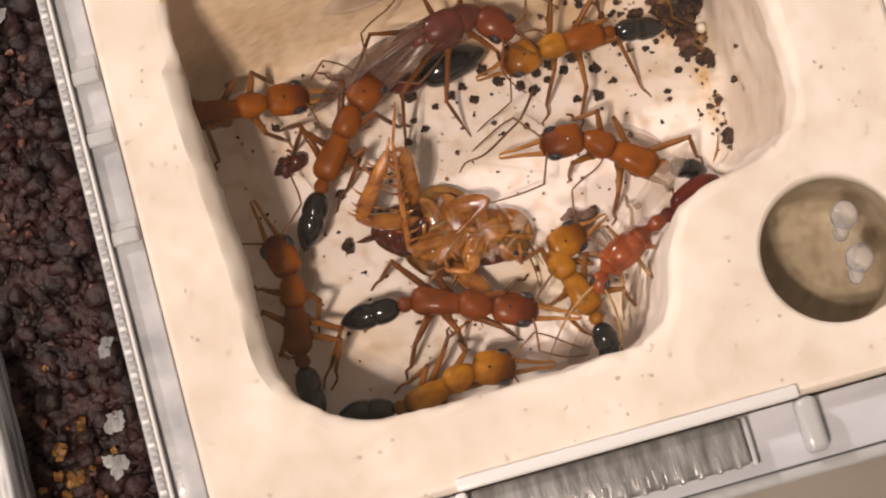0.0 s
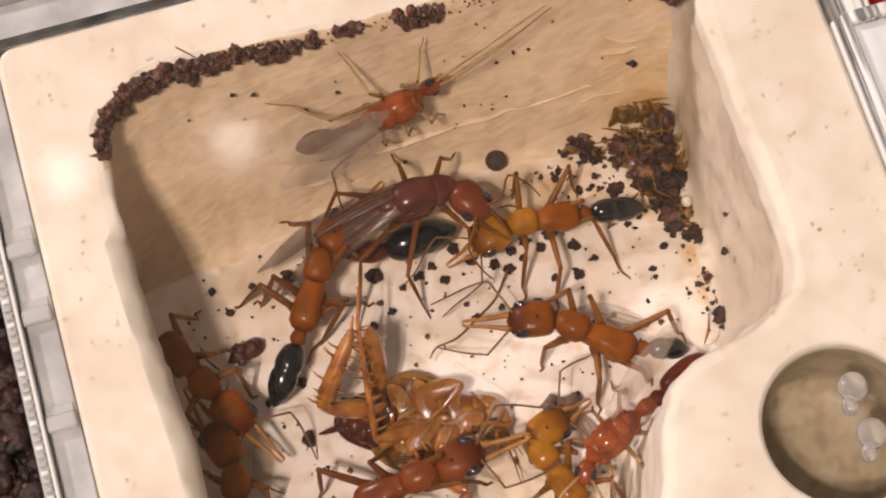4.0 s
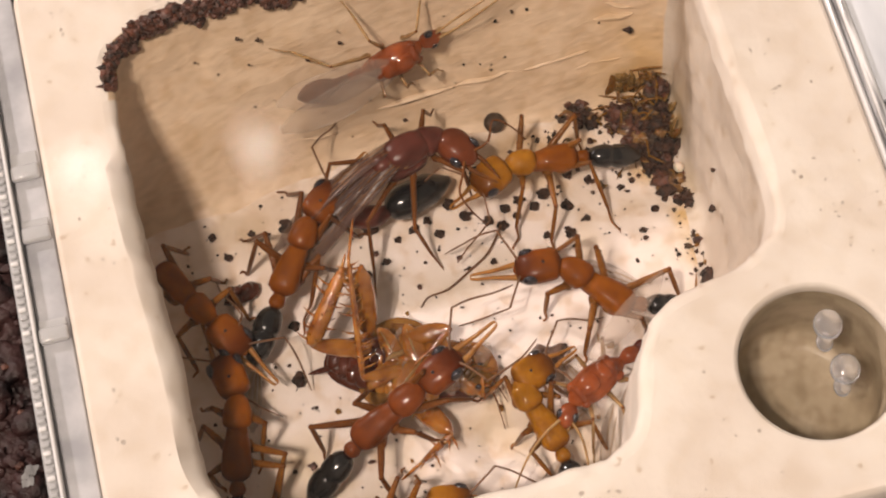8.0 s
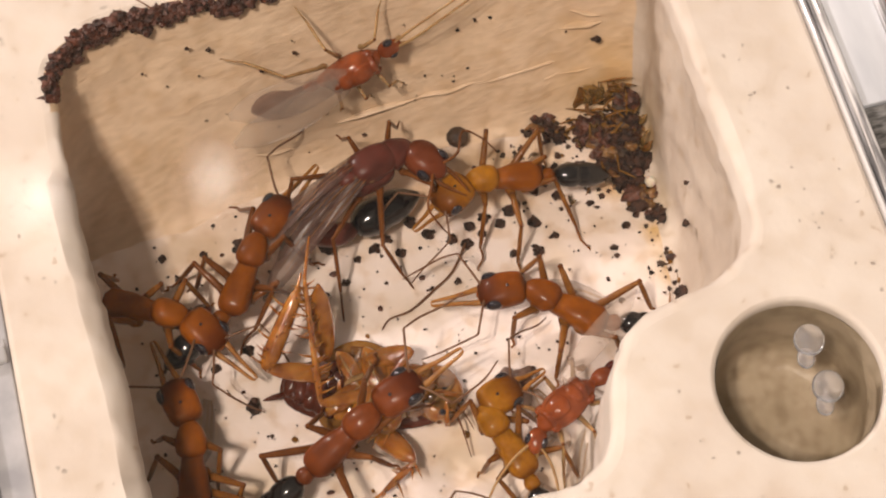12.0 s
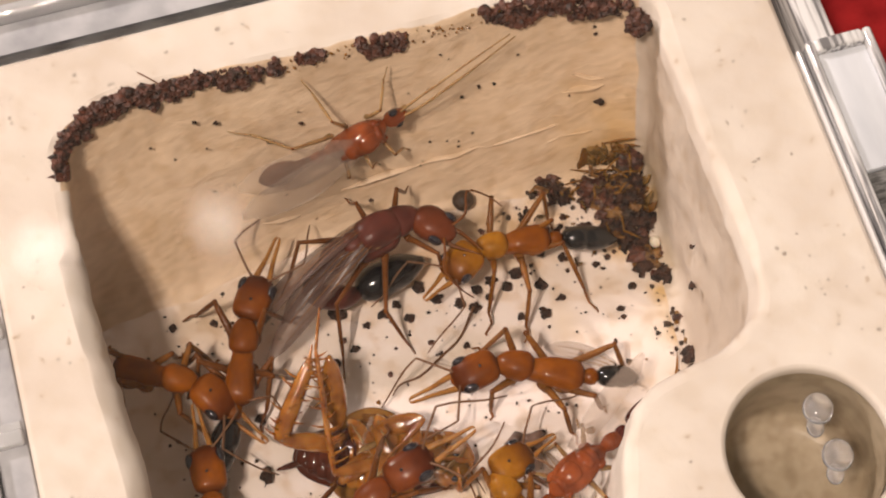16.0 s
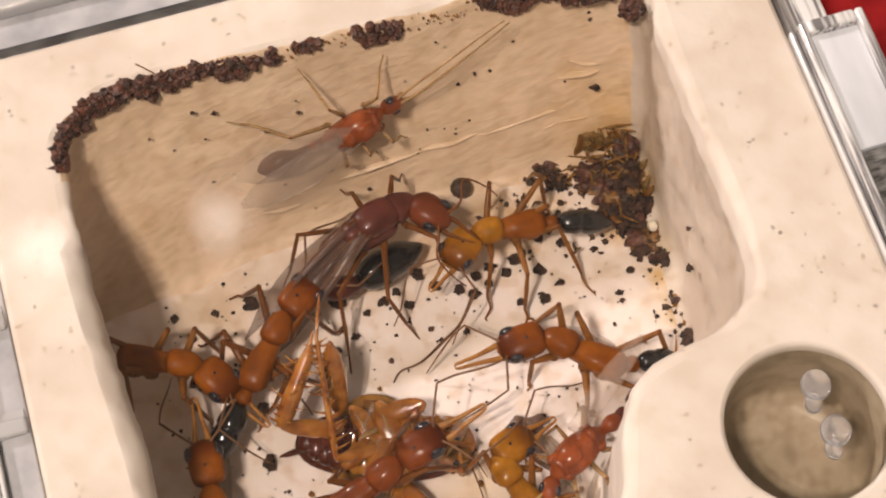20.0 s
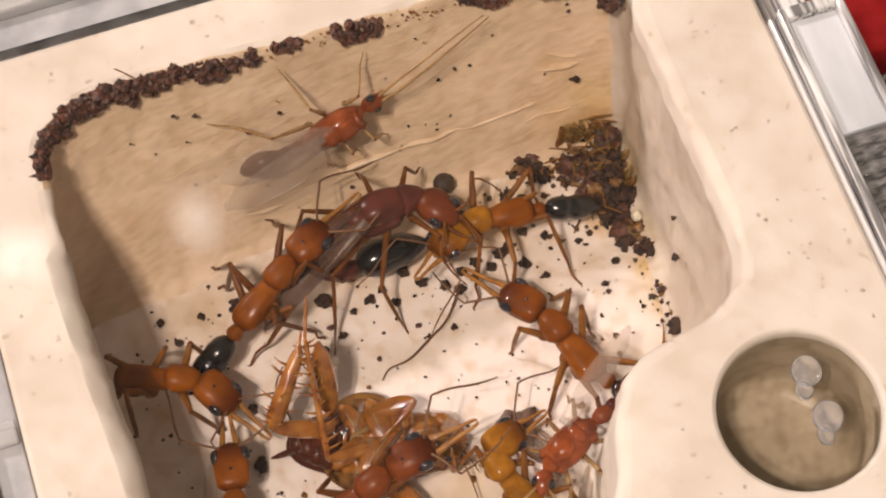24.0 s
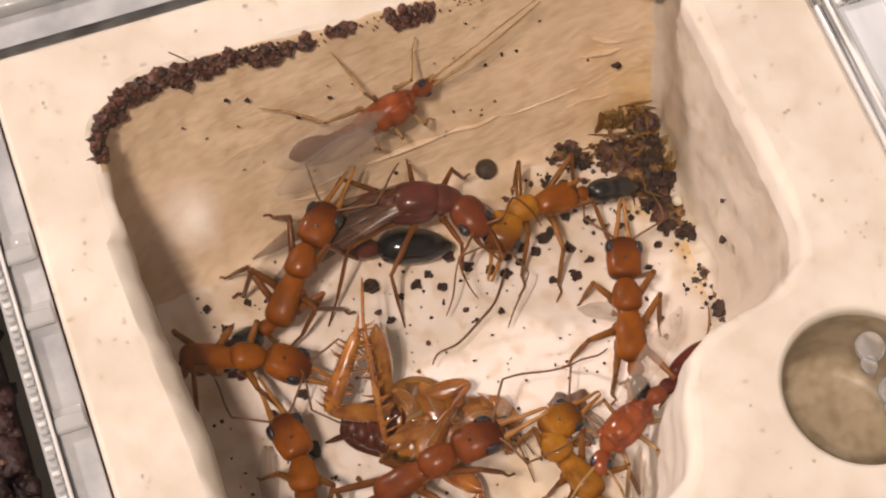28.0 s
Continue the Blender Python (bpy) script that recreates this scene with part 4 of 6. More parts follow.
    for k, f in enumerate(feet):
        i, sg = k % 3, 1 if k < 3 else -1
        hx, hy = ((1.4, 0.8), (-0.2, 0.9), (-1.4, 0.75))[i]
        leg(root, (hx * s, sg * hy * s, hips_z * s), f[:3], legs, leg_thick, 1.3, 0.0, f[3] if len(f) > 3 else None)
    for mat, length, width, m in wings:
        wing(root, "wing", mat, length, width, m)
    return root


# knee and foot of the legs that are held in a way of their own
STANCE_CENTRE = {5: ((-4.2, -2.6, 1.2), (-6.2, -2.0, -2.6)), 4: ((1.0, -1.8, 1.2), (-0.3, -2.4, -2.9)), 0: ((2.4, 1.9, 0.1), (2.2, 2.6, -3.1)), 1: ((-1.6, 2.6, 0.1), (-2.4, 4.0, -2.8)), 2: ((-3.9, 0.8, 0.2), (-4.9, 0.6, -2.7))}
STANCE_CORNER = {3: ((0.5, -3.0, 0.9), (0.5, -2.8, -3.2)), 4: ((-2.8, -2.6, 1.0), (-3.5, -1.8, -3.1)), 0: ((1.3, 1.7, 0.1), (2.3, 4.4, -3.3)), 1: ((-0.6, 3.4, 0.1), (0.0, 5.5, -3.3)), 2: ((-3.3, 0.8, 0.6), (-5.1, 4.3, -3.1))}
STANCE_NORTH = {2: ((-0.3, 3.0, 0.3), (-1.1, 5.1, -3.2)), 0: ((3.6, 1.8, 0.2), (3.5, 4.3, -3.4)), 5: ((-0.1, -2.0, 0.1), (-4.5, -1.0, -2.8))}
STANCE_SHADE = {3: ((0.4, -1.8, 1.0), (-1.9, -1.0, -2.8)), 4: ((-1.6, -3.0, 0.7), (-5.4, -1.2, -2.6)), 5: ((-2.4, -2.9, 0.8), (-5.5, -1.7, -2.6)), 0: ((1.4, 1.5, 0.9), (2.2, 2.8, -2.7)), 2: ((-2.9, 1.2, 0.7), (-3.1, 0.6, -2.7))}
STANCE_BITER = {2: ((-4.5, 2.3, 1.2), (-6.2, 0.8, -2.6)), 1: ((-1.4, 1.7, 1.0), (-0.8, 3.3, -2.9)), 5: ((-2.5, -3.0, 0.1), (-3.1, -5.1, -2.8)), 4: ((0.3, -1.8, -0.1), (0.6, -2.8, -3.1)), 3: ((3.3, -1.3, -0.3), (4.5, -1.6, -3.4))}
STANCE_SOUTH = {2: ((-0.2, 1.7, 1.0), (-3.1, 1.7, -2.8)), 1: ((1.5, 2.2, 0.9), (2.4, 3.6, -3.1)), 3: ((2.2, -1.1, -0.1), (4.4, -1.3, -3.1))}
STANCE_CURLED = {1: ((-0.7, 1.5, 0.0), (-0.6, 2.1, -2.9)), 2: ((-1.9, 1.7, 0.1), (-4.5, 0.8, -2.6)), 3: ((0.0, -1.7, 0.2), (2.0, -1.8, -2.8))}
worker_centre = ant("worker_ant", "rust-orange ant with long thin jaws and dark grey gaster", RUST, ORANGE, LEGS, seed=3, height=3.0, gaster_size=0.66, stance=STANCE_CENTRE, skull=1.12, girth=1.1)
worker_corner = ant("worker_ant", "bright orange ant with black gaster beside the debris heap", AMBER, ORANGE, LEGS, seed=5, height=3.3, size=0.88, stance=STANCE_CORNER, girth=1.14, skull=1.34, mandible=0.9)
worker_north = ant("worker_ant", "orange-brown ant with black gaster walking under the queen", RUST, ORANGE, DARKLEGS, seed=8, height=3.3, stance=STANCE_NORTH, skull=1.14)
worker_west = ant("worker_ant", "orange ant with black gaster stepping off the shaded wall", ORANGE, ORANGE, LEGS, seed=11, height=3.5, size=0.97, girth=1.04, skull=1.18)
worker_shade = ant("worker_ant", "orange-brown ant with black gaster in the wall's shade", ORANGE, RUST, LEGS, seed=14, height=3.0, stance=STANCE_SHADE, girth=1.08)
worker_biter = ant("worker_ant", "reddish-brown ant with glossy black gaster at the cockroach", RUDDY, RUDDY, DARKLEGS, seed=17, height=3.1, size=1.02, stance=STANCE_BITER)
worker_south = ant("worker_ant", "amber ant with glossy black gaster under the plaster rim", AMBER, AMBER, LEGS, seed=21, height=3.0, size=0.95, stance=STANCE_SOUTH, girth=1.12, skull=1.24)
worker_curled = ant("worker_ant", "amber ant bent over beside the red male", AMBER, AMBER, LEGS, seed=23, height=3.0, size=0.92, mandible=0.85, stance=STANCE_CURLED, girth=1.1, skull=1.2)

MALE_ANT = [[(1.2, 0.2, 0.1), (3.0, 0.9, 0.5), (6.0, 1.5, 0.7), (9.0, 1.9, 0.6), (11.5, 2.0, 0.3)], [(1.2, -0.2, 0.1), (3.2, 0.2, 0.6), (6.2, 0.9, 0.9), (9.2, 1.4, 0.8), (11.8, 1.7, 0.4)]]
male_wall = winged("male_ant", "red winged male ant with smoky wings clinging to the wall", SCARLET, SCARLET, PALE, DARKWINE, True, MALE_ANT,
                   [(3.9, 2.9, -1.0), (-1.0, 5.0, -1.0), (-6.5, 4.2, -1.0), (2.4, -3.6, -1.0), (0.3, -3.6, -1.0), (-2.0, -3.4, -1.0)], gaster_len=6.0, leg_thick=0.56, scale=0.82,
                   wings=[(PALEWING, 7.6, 2.7, mm(-0.2, 0.3, 1.15, 0, 2, -17)), (PALEWING, 8.0, 2.6, mm(-0.4, -0.3, 1.05, 0, 3, -6))])
male_floor = winged("male_ant", "red winged male ant with dark red gaster in the corner", SCARLET, SCARLET, PALE, BROWNGASTER, True,
                    [[(1.2, 0.3, 0.1), (2.6, 1.6, 0.5), (4.6, 2.6, 0.2), (6.4, 3.0, -0.8), (7.6, 3.2, -1.8)], [(1.2, -0.3, 0.1), (2.8, -1.2, 0.5), (4.8, -1.9, 0.1), (6.6, -2.2, -1.0), (7.8, -2.3, -2.0)]],
                    [(3.0, 3.2, -3.4), (0.5, 4.6, -3.4), (-3.5, 4.4, -3.4), (3.4, -2.6, -3.4), (0.2, -3.4, -3.4), (-3.0, -3.0, -3.4)], leg_thick=0.65, scale=0.86, gaster_len=7.2, stout=1.05,
                    wings=[(PALEWING, 7.6, 1.5, mm(-0.4, -1.0, 1.2, 10, -2, 5))])
queen = winged("queen_ant", "dark wine-red winged queen ant with smoky wings and black gaster", WINE, RUSTWINE, DARKLEGS, BLACK, False,
               [[(2.5, 0.4, 0.3), (3.0, 1.4, 0.9), (2.4, 2.6, 1.3), (3.4, 3.2, 0.6), (4.4, 3.4, -0.4)], [(2.5, -0.4, 0.3), (3.2, -1.4, 0.6), (3.8, -2.4, 0.4), (5.0, -2.6, -0.6), (5.8, -2.4, -1.6)]],
               [(3.5, 3.0, -2.6), (-0.5, 4.0, -1.6), (-7.0, 0.9, -2.9, (-4.7, 1.8, 0.9)), (2.4, -3.9, -2.8, (2.5, -3.0, -0.2)), (-1.6, -6.5, -4.4, (-2.1, -4.3, -1.1)), (-6.4, -6.0, -4.1, (-4.6, -2.8, 0.3))], gaster_len=6.4, leg_thick=0.8, gaster_at=mm(-4.3, -1.75, -2.35, 0, 0, 180),
               wings=[(WING, 10.8, 1.9, mm(-0.6, 0.6, 1.35, -30, -17, 2)), (WING, 10.2, 1.7, mm(-0.7, -0.5, 1.3, 10, -18, 6)), (WING, 7.2, 1.5, mm(-1.3, 0, 1.1, 0, -17, 4))])


def cockroach():
    """A dead roach on its back: pale amber thorax, dark ringed abdomen, legs in the air. The head is towards +x."""
    root = tagged(new("cockroach"), "dead amber cockroach lying on its back, legs raised", "insect")
    part("back_shell", lofted([(-5.4, 0.1, 0.6, 0.5, 0.25), (-4.4, 0, 0.6, 1.5, 0.5), (-2.0, 0, 0.55, 2.15, 0.55), (1.0, 0, 0.55, 2.25, 0.55), (3.4, 0, 0.6, 1.9, 0.5), (4.9, 0, 0.75, 1.1, 0.4), (5.4, 0, 0.85, 0.4, 0.2)], 4, 20), ROACHDARK, root, "dark brown glossy back shell")
    for k in range(7):
        x = -5.0 + 0.62 * k
        w = (0.8, 1.2, 1.5, 1.7, 1.85, 1.95, 2.0)[k]
        part("belly_plate", lofted([(x - 0.06, -0.1, 0.95, w * 0.9, 0.4), (x + 0.12, -0.1, 1.0, w, 0.62), (x + 0.46, -0.1, 1.0, w * 1.02, 0.66), (x + 0.66, -0.1, 0.95, w * 0.95, 0.45)], 3, 16), ROACHDARK if k < 5 else ROACH, root)
    for x0, x1, w, z in ((-0.9, 0.9, 1.9, 1.15), (0.7, 2.3, 1.95, 1.3), (2.0, 3.4, 1.7, 1.3)):
        part("thorax_plate", lofted([(x0, 0, z - 0.2, w * 0.7, 0.5), (x0 + 0.3, 0, z, w, 0.8), ((x0 + x1) / 2, 0.1, z + 0.1, w * 1.04, 0.85), (x1 - 0.25, 0, z, w * 0.96, 0.75), (x1, 0, z - 0.2, w * 0.7, 0.45)], 3, 16, 2.4), ROACH, root)
        part("keel", lofted([(x0 + 0.2, 0.15, z + 0.7, 0.12, 0.1), ((x0 + x1) / 2, 0.1, z + 0.95, 0.3, 0.22), (x1 - 0.1, 0, z + 0.65, 0.12, 0.1)], 3, 8), ROACH, root)
    part("pronotum", lofted([(2.9, 0.3, 1.0, 1.2, 0.3), (3.6, 0.3, 1.15, 1.7, 0.55), (4.6, 0.2, 1.2, 1.6, 0.6), (5.3, 0.1, 1.1, 1.0, 0.45), (5.7, 0, 1.0, 0.4, 0.2)], 4, 18), ROACH, root, "smooth amber shield")
    part("head", lofted([(3.6, -0.4, 1.6, 0.4, 0.3), (4.2, -0.5, 1.75, 0.85, 0.5), (4.9, -0.6, 1.6, 0.8, 0.45), (5.4, -0.7, 1.4, 0.4, 0.3)], 3, 12), HUSK, root, "brown head")
    flakes = random.Random(31)
    for q in range(26):
        x, y = flakes.uniform(1.6, 4.9), flakes.uniform(-1.5, 1.3)
        r = flakes.uniform(0.35, 0.75)
        part("membrane", lofted([(-r * 1.5, 0, 0, r * 0.2, 0.03), (-r * 0.6, 0.1, r * 0.5, r * 0.7, 0.05), (r * 0.5, 0, r * 0.55, r * 0.75, 0.05), (r * 1.5, 0.1, 0, r * 0.2, 0.03)], 2, 7), flakes.choice((ROACH, PALEWING, ROACH, PALEWING)), root, "thin shiny torn membrane", mm(x, y, 1.75 - 0.12 * abs(y), flakes.uniform(-50, 50), flakes.uniform(-30, 30), flakes.uniform(0, 360)))
    for q in range(30):
        x, y, r = flakes.uniform(-5.0, -1.8), flakes.uniform(-1.5, 1.0), flakes.uniform(0.18, 0.4)
        part("abdomen_scale", lofted([(-r, 0, 0, r * 0.4, 0.03), (-r * 0.3, 0, r * 0.15, r * 0.9, 0.05), (r * 0.5, 0, r * 0.12, r * 0.8, 0.05), (r, 0, 0, r * 0.3, 0.03)], 2, 7), ROACHDARK, root, "", mm(x, y, 1.66 - 0.2 * abs(y + 0.1) - 0.12 * max(0, -x - 3.5), flakes.uniform(-35, 35), flakes.uniform(-35, 35), flakes.uniform(0, 360)))
    for x, y, n, w, z, turn in ((-1.2, 0.9, 1.5, 0.62, 1.75, 128), (-1.3, -0.9, 1.5, 0.62, 1.75, -132), (0.3, 1.0, 1.6, 0.7, 1.95, 118), (0.2, -1.0, 1.6, 0.7, 1.95, -120), (1.9, 1.0, 1.5, 0.62, 1.9, 105), (1.8, -1.0, 1.5, 0.62, 1.9, -108), (3.0, 0.2, 1.1, 0.8, 1.95, 20)):
        part("coxa_plate", lofted([(-n, 0, -0.12, w * 0.35, 0.12), (-n * 0.6, 0.06, 0.1, w * 0.9, 0.24), (0, 0, 0.2, w * 1.05, 0.3), (n * 0.6, -0.05, 0.1, w * 0.8, 0.24), (n, 0, -0.1, w * 0.25, 0.1)], 3, 14), ROACH, root, "broad glossy amber hip plate", mm(x, y, z, 0, 0, turn))
        part("plate_ridge", tube([(-n * 0.8, 0.1, 0.22), (0, 0.2 * w, 0.5), (n * 0.75, 0.05, 0.26)], [0.04, 0.08, 0.03], 4, 6), PALE, root, "", mm(x, y, z, 0, 0, turn))
    for q in range(16):
        x, y, n = flakes.uniform(-1.8, 4.8), flakes.uniform(-1.7, 1.5), flakes.uniform(0.6, 1.3)
        part("torn_strip", lofted([(-n, 0, 0, 0.03, 0.02), (-n * 0.4, 0.08, 0.14, flakes.uniform(0.08, 0.2), 0.05), (n * 0.4, 0, 0.16, flakes.uniform(0.08, 0.18), 0.05), (n, 0.1, 0.05, 0.03, 0.02)], 2, 6), flakes.choice((ROACH, PALE, PALEWING, ROACHDARK)), root, "", mm(x, y, 2.15 - 0.16 * abs(y) - 0.05 * max(0, x - 2.5), flakes.uniform(-40, 40), flakes.uniform(-35, 35), flakes.gauss(75, 40)))
    for sg in (1, -1):
        part("eye", ellipsoid((4.7, -0.55 + sg * 0.7, 1.8), (0.35, 0.22, 0.3)), EYE, root)
        part("feeler", tube([(5.3, -0.6 + sg * 0.3, 1.5), (5.9, -1.4 + sg * 0.5, 1.2), (6.6, -2.6 + sg * 0.9, 0.6)], [0.09, 0.06, 0.03]), DARKLEGS, root)
        part("wing_pad", lofted([(1.6, sg * 1.7, 0.9, 0.35, 0.12), (0.4, sg * 2.35, 1.0, 0.62, 0.15), (-1.0, sg * 2.55, 1.0, 0.68, 0.15), (-2.2, sg * 2.2, 0.9, 0.45, 0.12), (-2.9, sg * 1.8, 0.85, 0.15, 0.07)], 3, 10), HUSK, root, "veined greyish wing pad")
        for q in range(4):
            part("wing_vein", tube([(1.2 - 0.1 * q, sg * (1.75 + 0.16 * q), 1.1), (0.0, sg * (2.05 + 0.2 * q), 1.19), (-1.4, sg * (2.2 + 0.16 * q), 1.17)], [0.03, 0.05, 0.03], 3, 4), ROACHDARK, root)
        part("cercus", tube([(-4.9, sg * 0.6, 0.9), (-5.7, sg * 1.0, 1.1), (-6.3, sg * 1.2, 1.0)], [0.24, 0.2, 0.06]), ROACHDARK, root)
    def roach_leg(hip, knee, ankle, toe, fat, thin):
        h, k, a, t = (Vector(p) for p in (hip, knee, ankle, toe))
        ob = part("leg", lofted([(*h, 0.25, 0.3 * fat), (*h.lerp(k, 0.15), 0.52 * fat, 0.4 * fat), (*h.lerp(k, 0.45), 0.66 * fat, 0.46 * fat), (*h.lerp(k, 0.8), 0.5 * fat, 0.36 * fat), (*h.lerp(k, 0.97), 0.2, 0.3), (*k, 0.12, 0.16)], 3, 10), ROACH, root, "flat amber femur")
        part("tibia", tube([k, k.lerp(a, 0.2), k.lerp(a, 0.8), a], [0.16 * thin, 0.3 * thin, 0.24 * thin, 0.15 * thin], 3, 7), ROACH, ob)
        part("tarsus", tube([a, a.lerp(t, 0.35) + Vector((0, 0, 0.12)), a.lerp(t, 0.7), t], [0.14 * thin, 0.11, 0.1, 0.05], 3, 6), ROACH, ob)
        rng = random.Random(int(100 * h.x))
        spines = int(5 * (a - k).length)
        for q in range(spines):
            p = k.lerp(a, 0.06 + 0.92 * q / spines)
            d = (a - k).normalized()
            side = d.cross(Vector((rng.uniform(-1, 1), rng.uniform(-1, 1), rng.uniform(-1, 1)))).normalized()
            r = 0.27 * thin
            part("spine", tube([p + side * r * 0.6, p + side * (r + 0.36) + d * 0.12, p + side * (r + 0.85) + d * 0.34], [0.1, 0.07, 0.015], 1, 4), ROACH, ob)
    for l in ROACH_LEGS:
        roach_leg(*l)
    root.matrix_basis = mm(-0.65, -3.9, 0.1, 0, 0, -20)
    return root


def roach_at(*points):
    """Chamber places in the roach's own frame."""
    inv = pose(-0.65, -3.9, 0.1, 0, 0, -20).inverted()
    return [inv @ Vector(p) for p in points]


# hip, knee, ankle, toe in the chamber; girth of femur and of tibia
ROACH_LEGS = [(*roach_at((-2.7, -1.6, 2.2), (-2.2, 1.4, 6.5), (-2.9, -0.4, 3.6), (-3.4, -1.6, 2.8)), 1.15, 0.7),
              (*roach_at((-2.8, -2.8, 2.6), (-6.4, -2.0, 3.9), (-3.5, 1.3, 6.4), (-3.0, 2.4, 6.6)), 0.95, 2.0),
              (*roach_at((-0.6, -4.4, 2.0), (-3.7, -4.7, 3.1), (-2.9, 1.8, 6.9), (-2.0, 4.6, 6.6)), 0.7, 0.75),
              (*roach_at((-0.4, -2.4, 2.1), (2.5, -2.75, 3.0), (0.8, -3.8, 2.6), (-0.4, -4.4, 2.4)), 1.0, 0.8),
              (*roach_at((0.6, -5.4, 1.9), (0.0, -7.2, 2.4), (-2.0, -6.4, 2.2), (-3.0, -6.9, 0.8)), 0.9, 0.8),
              (*roach_at((-1.0, -6.2, 1.3), (0.95, -9.3, 2.1), (-1.3, -10.3, 0.9), (-2.8, -10.9, 0.2)), 1.15, 0.8)]
roach = cockroach()


# ---- debris ----
def scatter(name, label, cat, mat, spots, seed, level=2, squash=0.7, group=""):
    """Each lump a thing of its own."""
    rng = random.Random(seed)
    for x, y, z, r in spots:
        bits = [(0, 0, 0, r * 0.7)]
        for q in range(18):
            a, b, d = rng.uniform(0, 6.3), rng.uniform(0.0, 1.0), rng.uniform(0.45, 0.8) * r
            bits.append((d * math.cos(a) * (1 - b * b), d * math.sin(a) * (1 - b * b), d * b * 0.8, r * rng.uniform(0.22, 0.44)))
        ob = lumps(name, mat, bits, rng, squash, level, True, mm(x, y, z + r * squash * 0.75), 0.08)
        tagged(ob, label, cat, group)


def heap(name, label, mat, spots, seed, cat="debris", level=1, squash=0.8, smooth=False, wild=0.28):
    return tagged(lumps(name, mat, spots, random.Random(seed), squash, level, smooth), label, cat, kind="stuff")


rng = random.Random(4)


def along_rim(i0, i1, gap, r0, r1, drop):
    out = []
    i = i0
    while i < i1:
        k = int(i) % N_RIM
        p = rim[k].lerp(rim[(k + 1) % N_RIM], i - int(i)) + outward[k] * rng.uniform(-0.35, 0.25)
        out.append((p.x, p.y, TOP - rng.uniform(0.0, drop) + 0.05, rng.uniform(r0, r1)))
        i += gap * rng.uniform(0.5, 1.5)
    return out


def corner(k):
    return SUB * k


def caked(i0, i1, n, depth, seed):
    """Fine crumbs caked in ragged lobes that hang a little way down from the rim."""
    r = random.Random(seed)
    out = []
    for q in range(n):
        i = r.uniform(i0, i1)
        lobe = 0.45 + 0.75 * noise.noise(Vector((i * 0.32, seed, 0.0))) + 0.4 * noise.noise(Vector((i * 0.9, seed, 7.0)))
        d = depth * max(0.12, lobe + 0.35) * r.random()
        k, u = int(i) % N_RIM, i - int(i)
        j = (k + 1) % N_RIM
        p = rim[k].lerp(rim[j], u).lerp(base[k].lerp(base[j], u), d / TOP) + outward[k] * (r.uniform(-0.12, 0.34) if d < 0.4 else 0.05)
        out.append((p.x, p.y, TOP - d + r.uniform(0.0, 0.12), r.choice((0.08, 0.12, 0.16, 0.2, 0.26, 0.34))))
    return out


heap("rim_debris", "dark reddish-brown crumbs caked along the chamber rim", REDDIRT, caked(corner(27.15), corner(31.75), 700, 0.95, 1), 1, level=2, wild=0.24)
heap("rim_debris", "blackish crumbs mixed into the cake on the rim", FRASS, caked(corner(27.15), corner(31.7), 200, 0.95, 1), 41, level=2, wild=0.24)
heap("rim_debris", "dark crumbs caked on the chamber rim's edge", REDDIRT, caked(corner(25.95), corner(26.35), 90, 1.2, 2) + caked(corner(26.62), corner(26.86), 34, 0.6, 3) + caked(corner(27.0), corner(27.08), 14, 0.6, 4), 2, level=2, wild=0.24)
heap("rim_debris", "dark crumbs caked at the rim's corner", REDDIRT, caked(corner(24.1), corner(25.2), 210, 1.3, 5) + [(21.3 + rng.gauss(0, 0.35), 15.5 + rng.gauss(0, 0.35), 11.6 + rng.gauss(0, 0.35), rng.uniform(0.1, 0.32)) for k in range(60)] + [(19.3 + rng.gauss(0, 0.8), 17.0 + rng.gauss(0, 0.22), 11.6 + rng.gauss(0, 0.3), rng.uniform(0.1, 0.32)) for k in range(80)], 3, level=2, wild=0.24)
heap("rim_debris", "tiny amber crumbs along the chamber rim", HUSK, along_rim(corner(25.0), corner(27.3), 0.2, 0.05, 0.13, 1.3) + along_rim(corner(27.2), corner(31.5), 0.6, 0.05, 0.12, 1.8), 16)
pile, husks, clot_bits = [], [], ([], [], [], [])
clots = [(20.6 - rng.expovariate(0.75), 10.9 - rng.expovariate(0.42), rng.uniform(0.35, 0.8)) for k in range(22)] + [(15.4, 10.6, 0.9), (14.6, 11.2, 0.7), (19.2, 6.9, 1.0), (18.6, 7.6, 0.8), (19.8, 8.6, 0.8), (17.4, 9.6, 0.9), (19.4, 4.4, 0.8), (19.6, 5.2, 0.75), (18.9, 6.0, 0.7), (19.7, 6.3, 0.7), (19.0, 4.9, 0.6), (20.0, 3.4, 0.4), (19.2, 7.6, 0.7), (17.7, 8.8, 0.8), (18.3, 8.2, 0.7), (18.4, 9.4, 0.9), (17.5, 10.2, 0.8)]
for cx, cy, cr in clots:
    own = rng.choice((0, 0, 0, 1, 2, 3, 1))
    high = max(0.0, 1.9 - 0.5 * math.hypot(cx - 20.2, cy - 11.6)) * rng.random()
    for k in range(int(25 * cr)):
        x, y = cx + rng.gauss(0, 0.42 * cr), cy + rng.gauss(0, 0.42 * cr)
        z = high + abs(rng.gauss(0, 0.3 * cr))
        if x < 20.9 and y < 12.0:
            clot_bits[own if rng.random() < 0.8 else rng.randrange(4)].append((x, y + z * 0.45, z + 0.06, rng.choice((0.07, 0.1, 0.14, 0.2, 0.3, 0.46))))
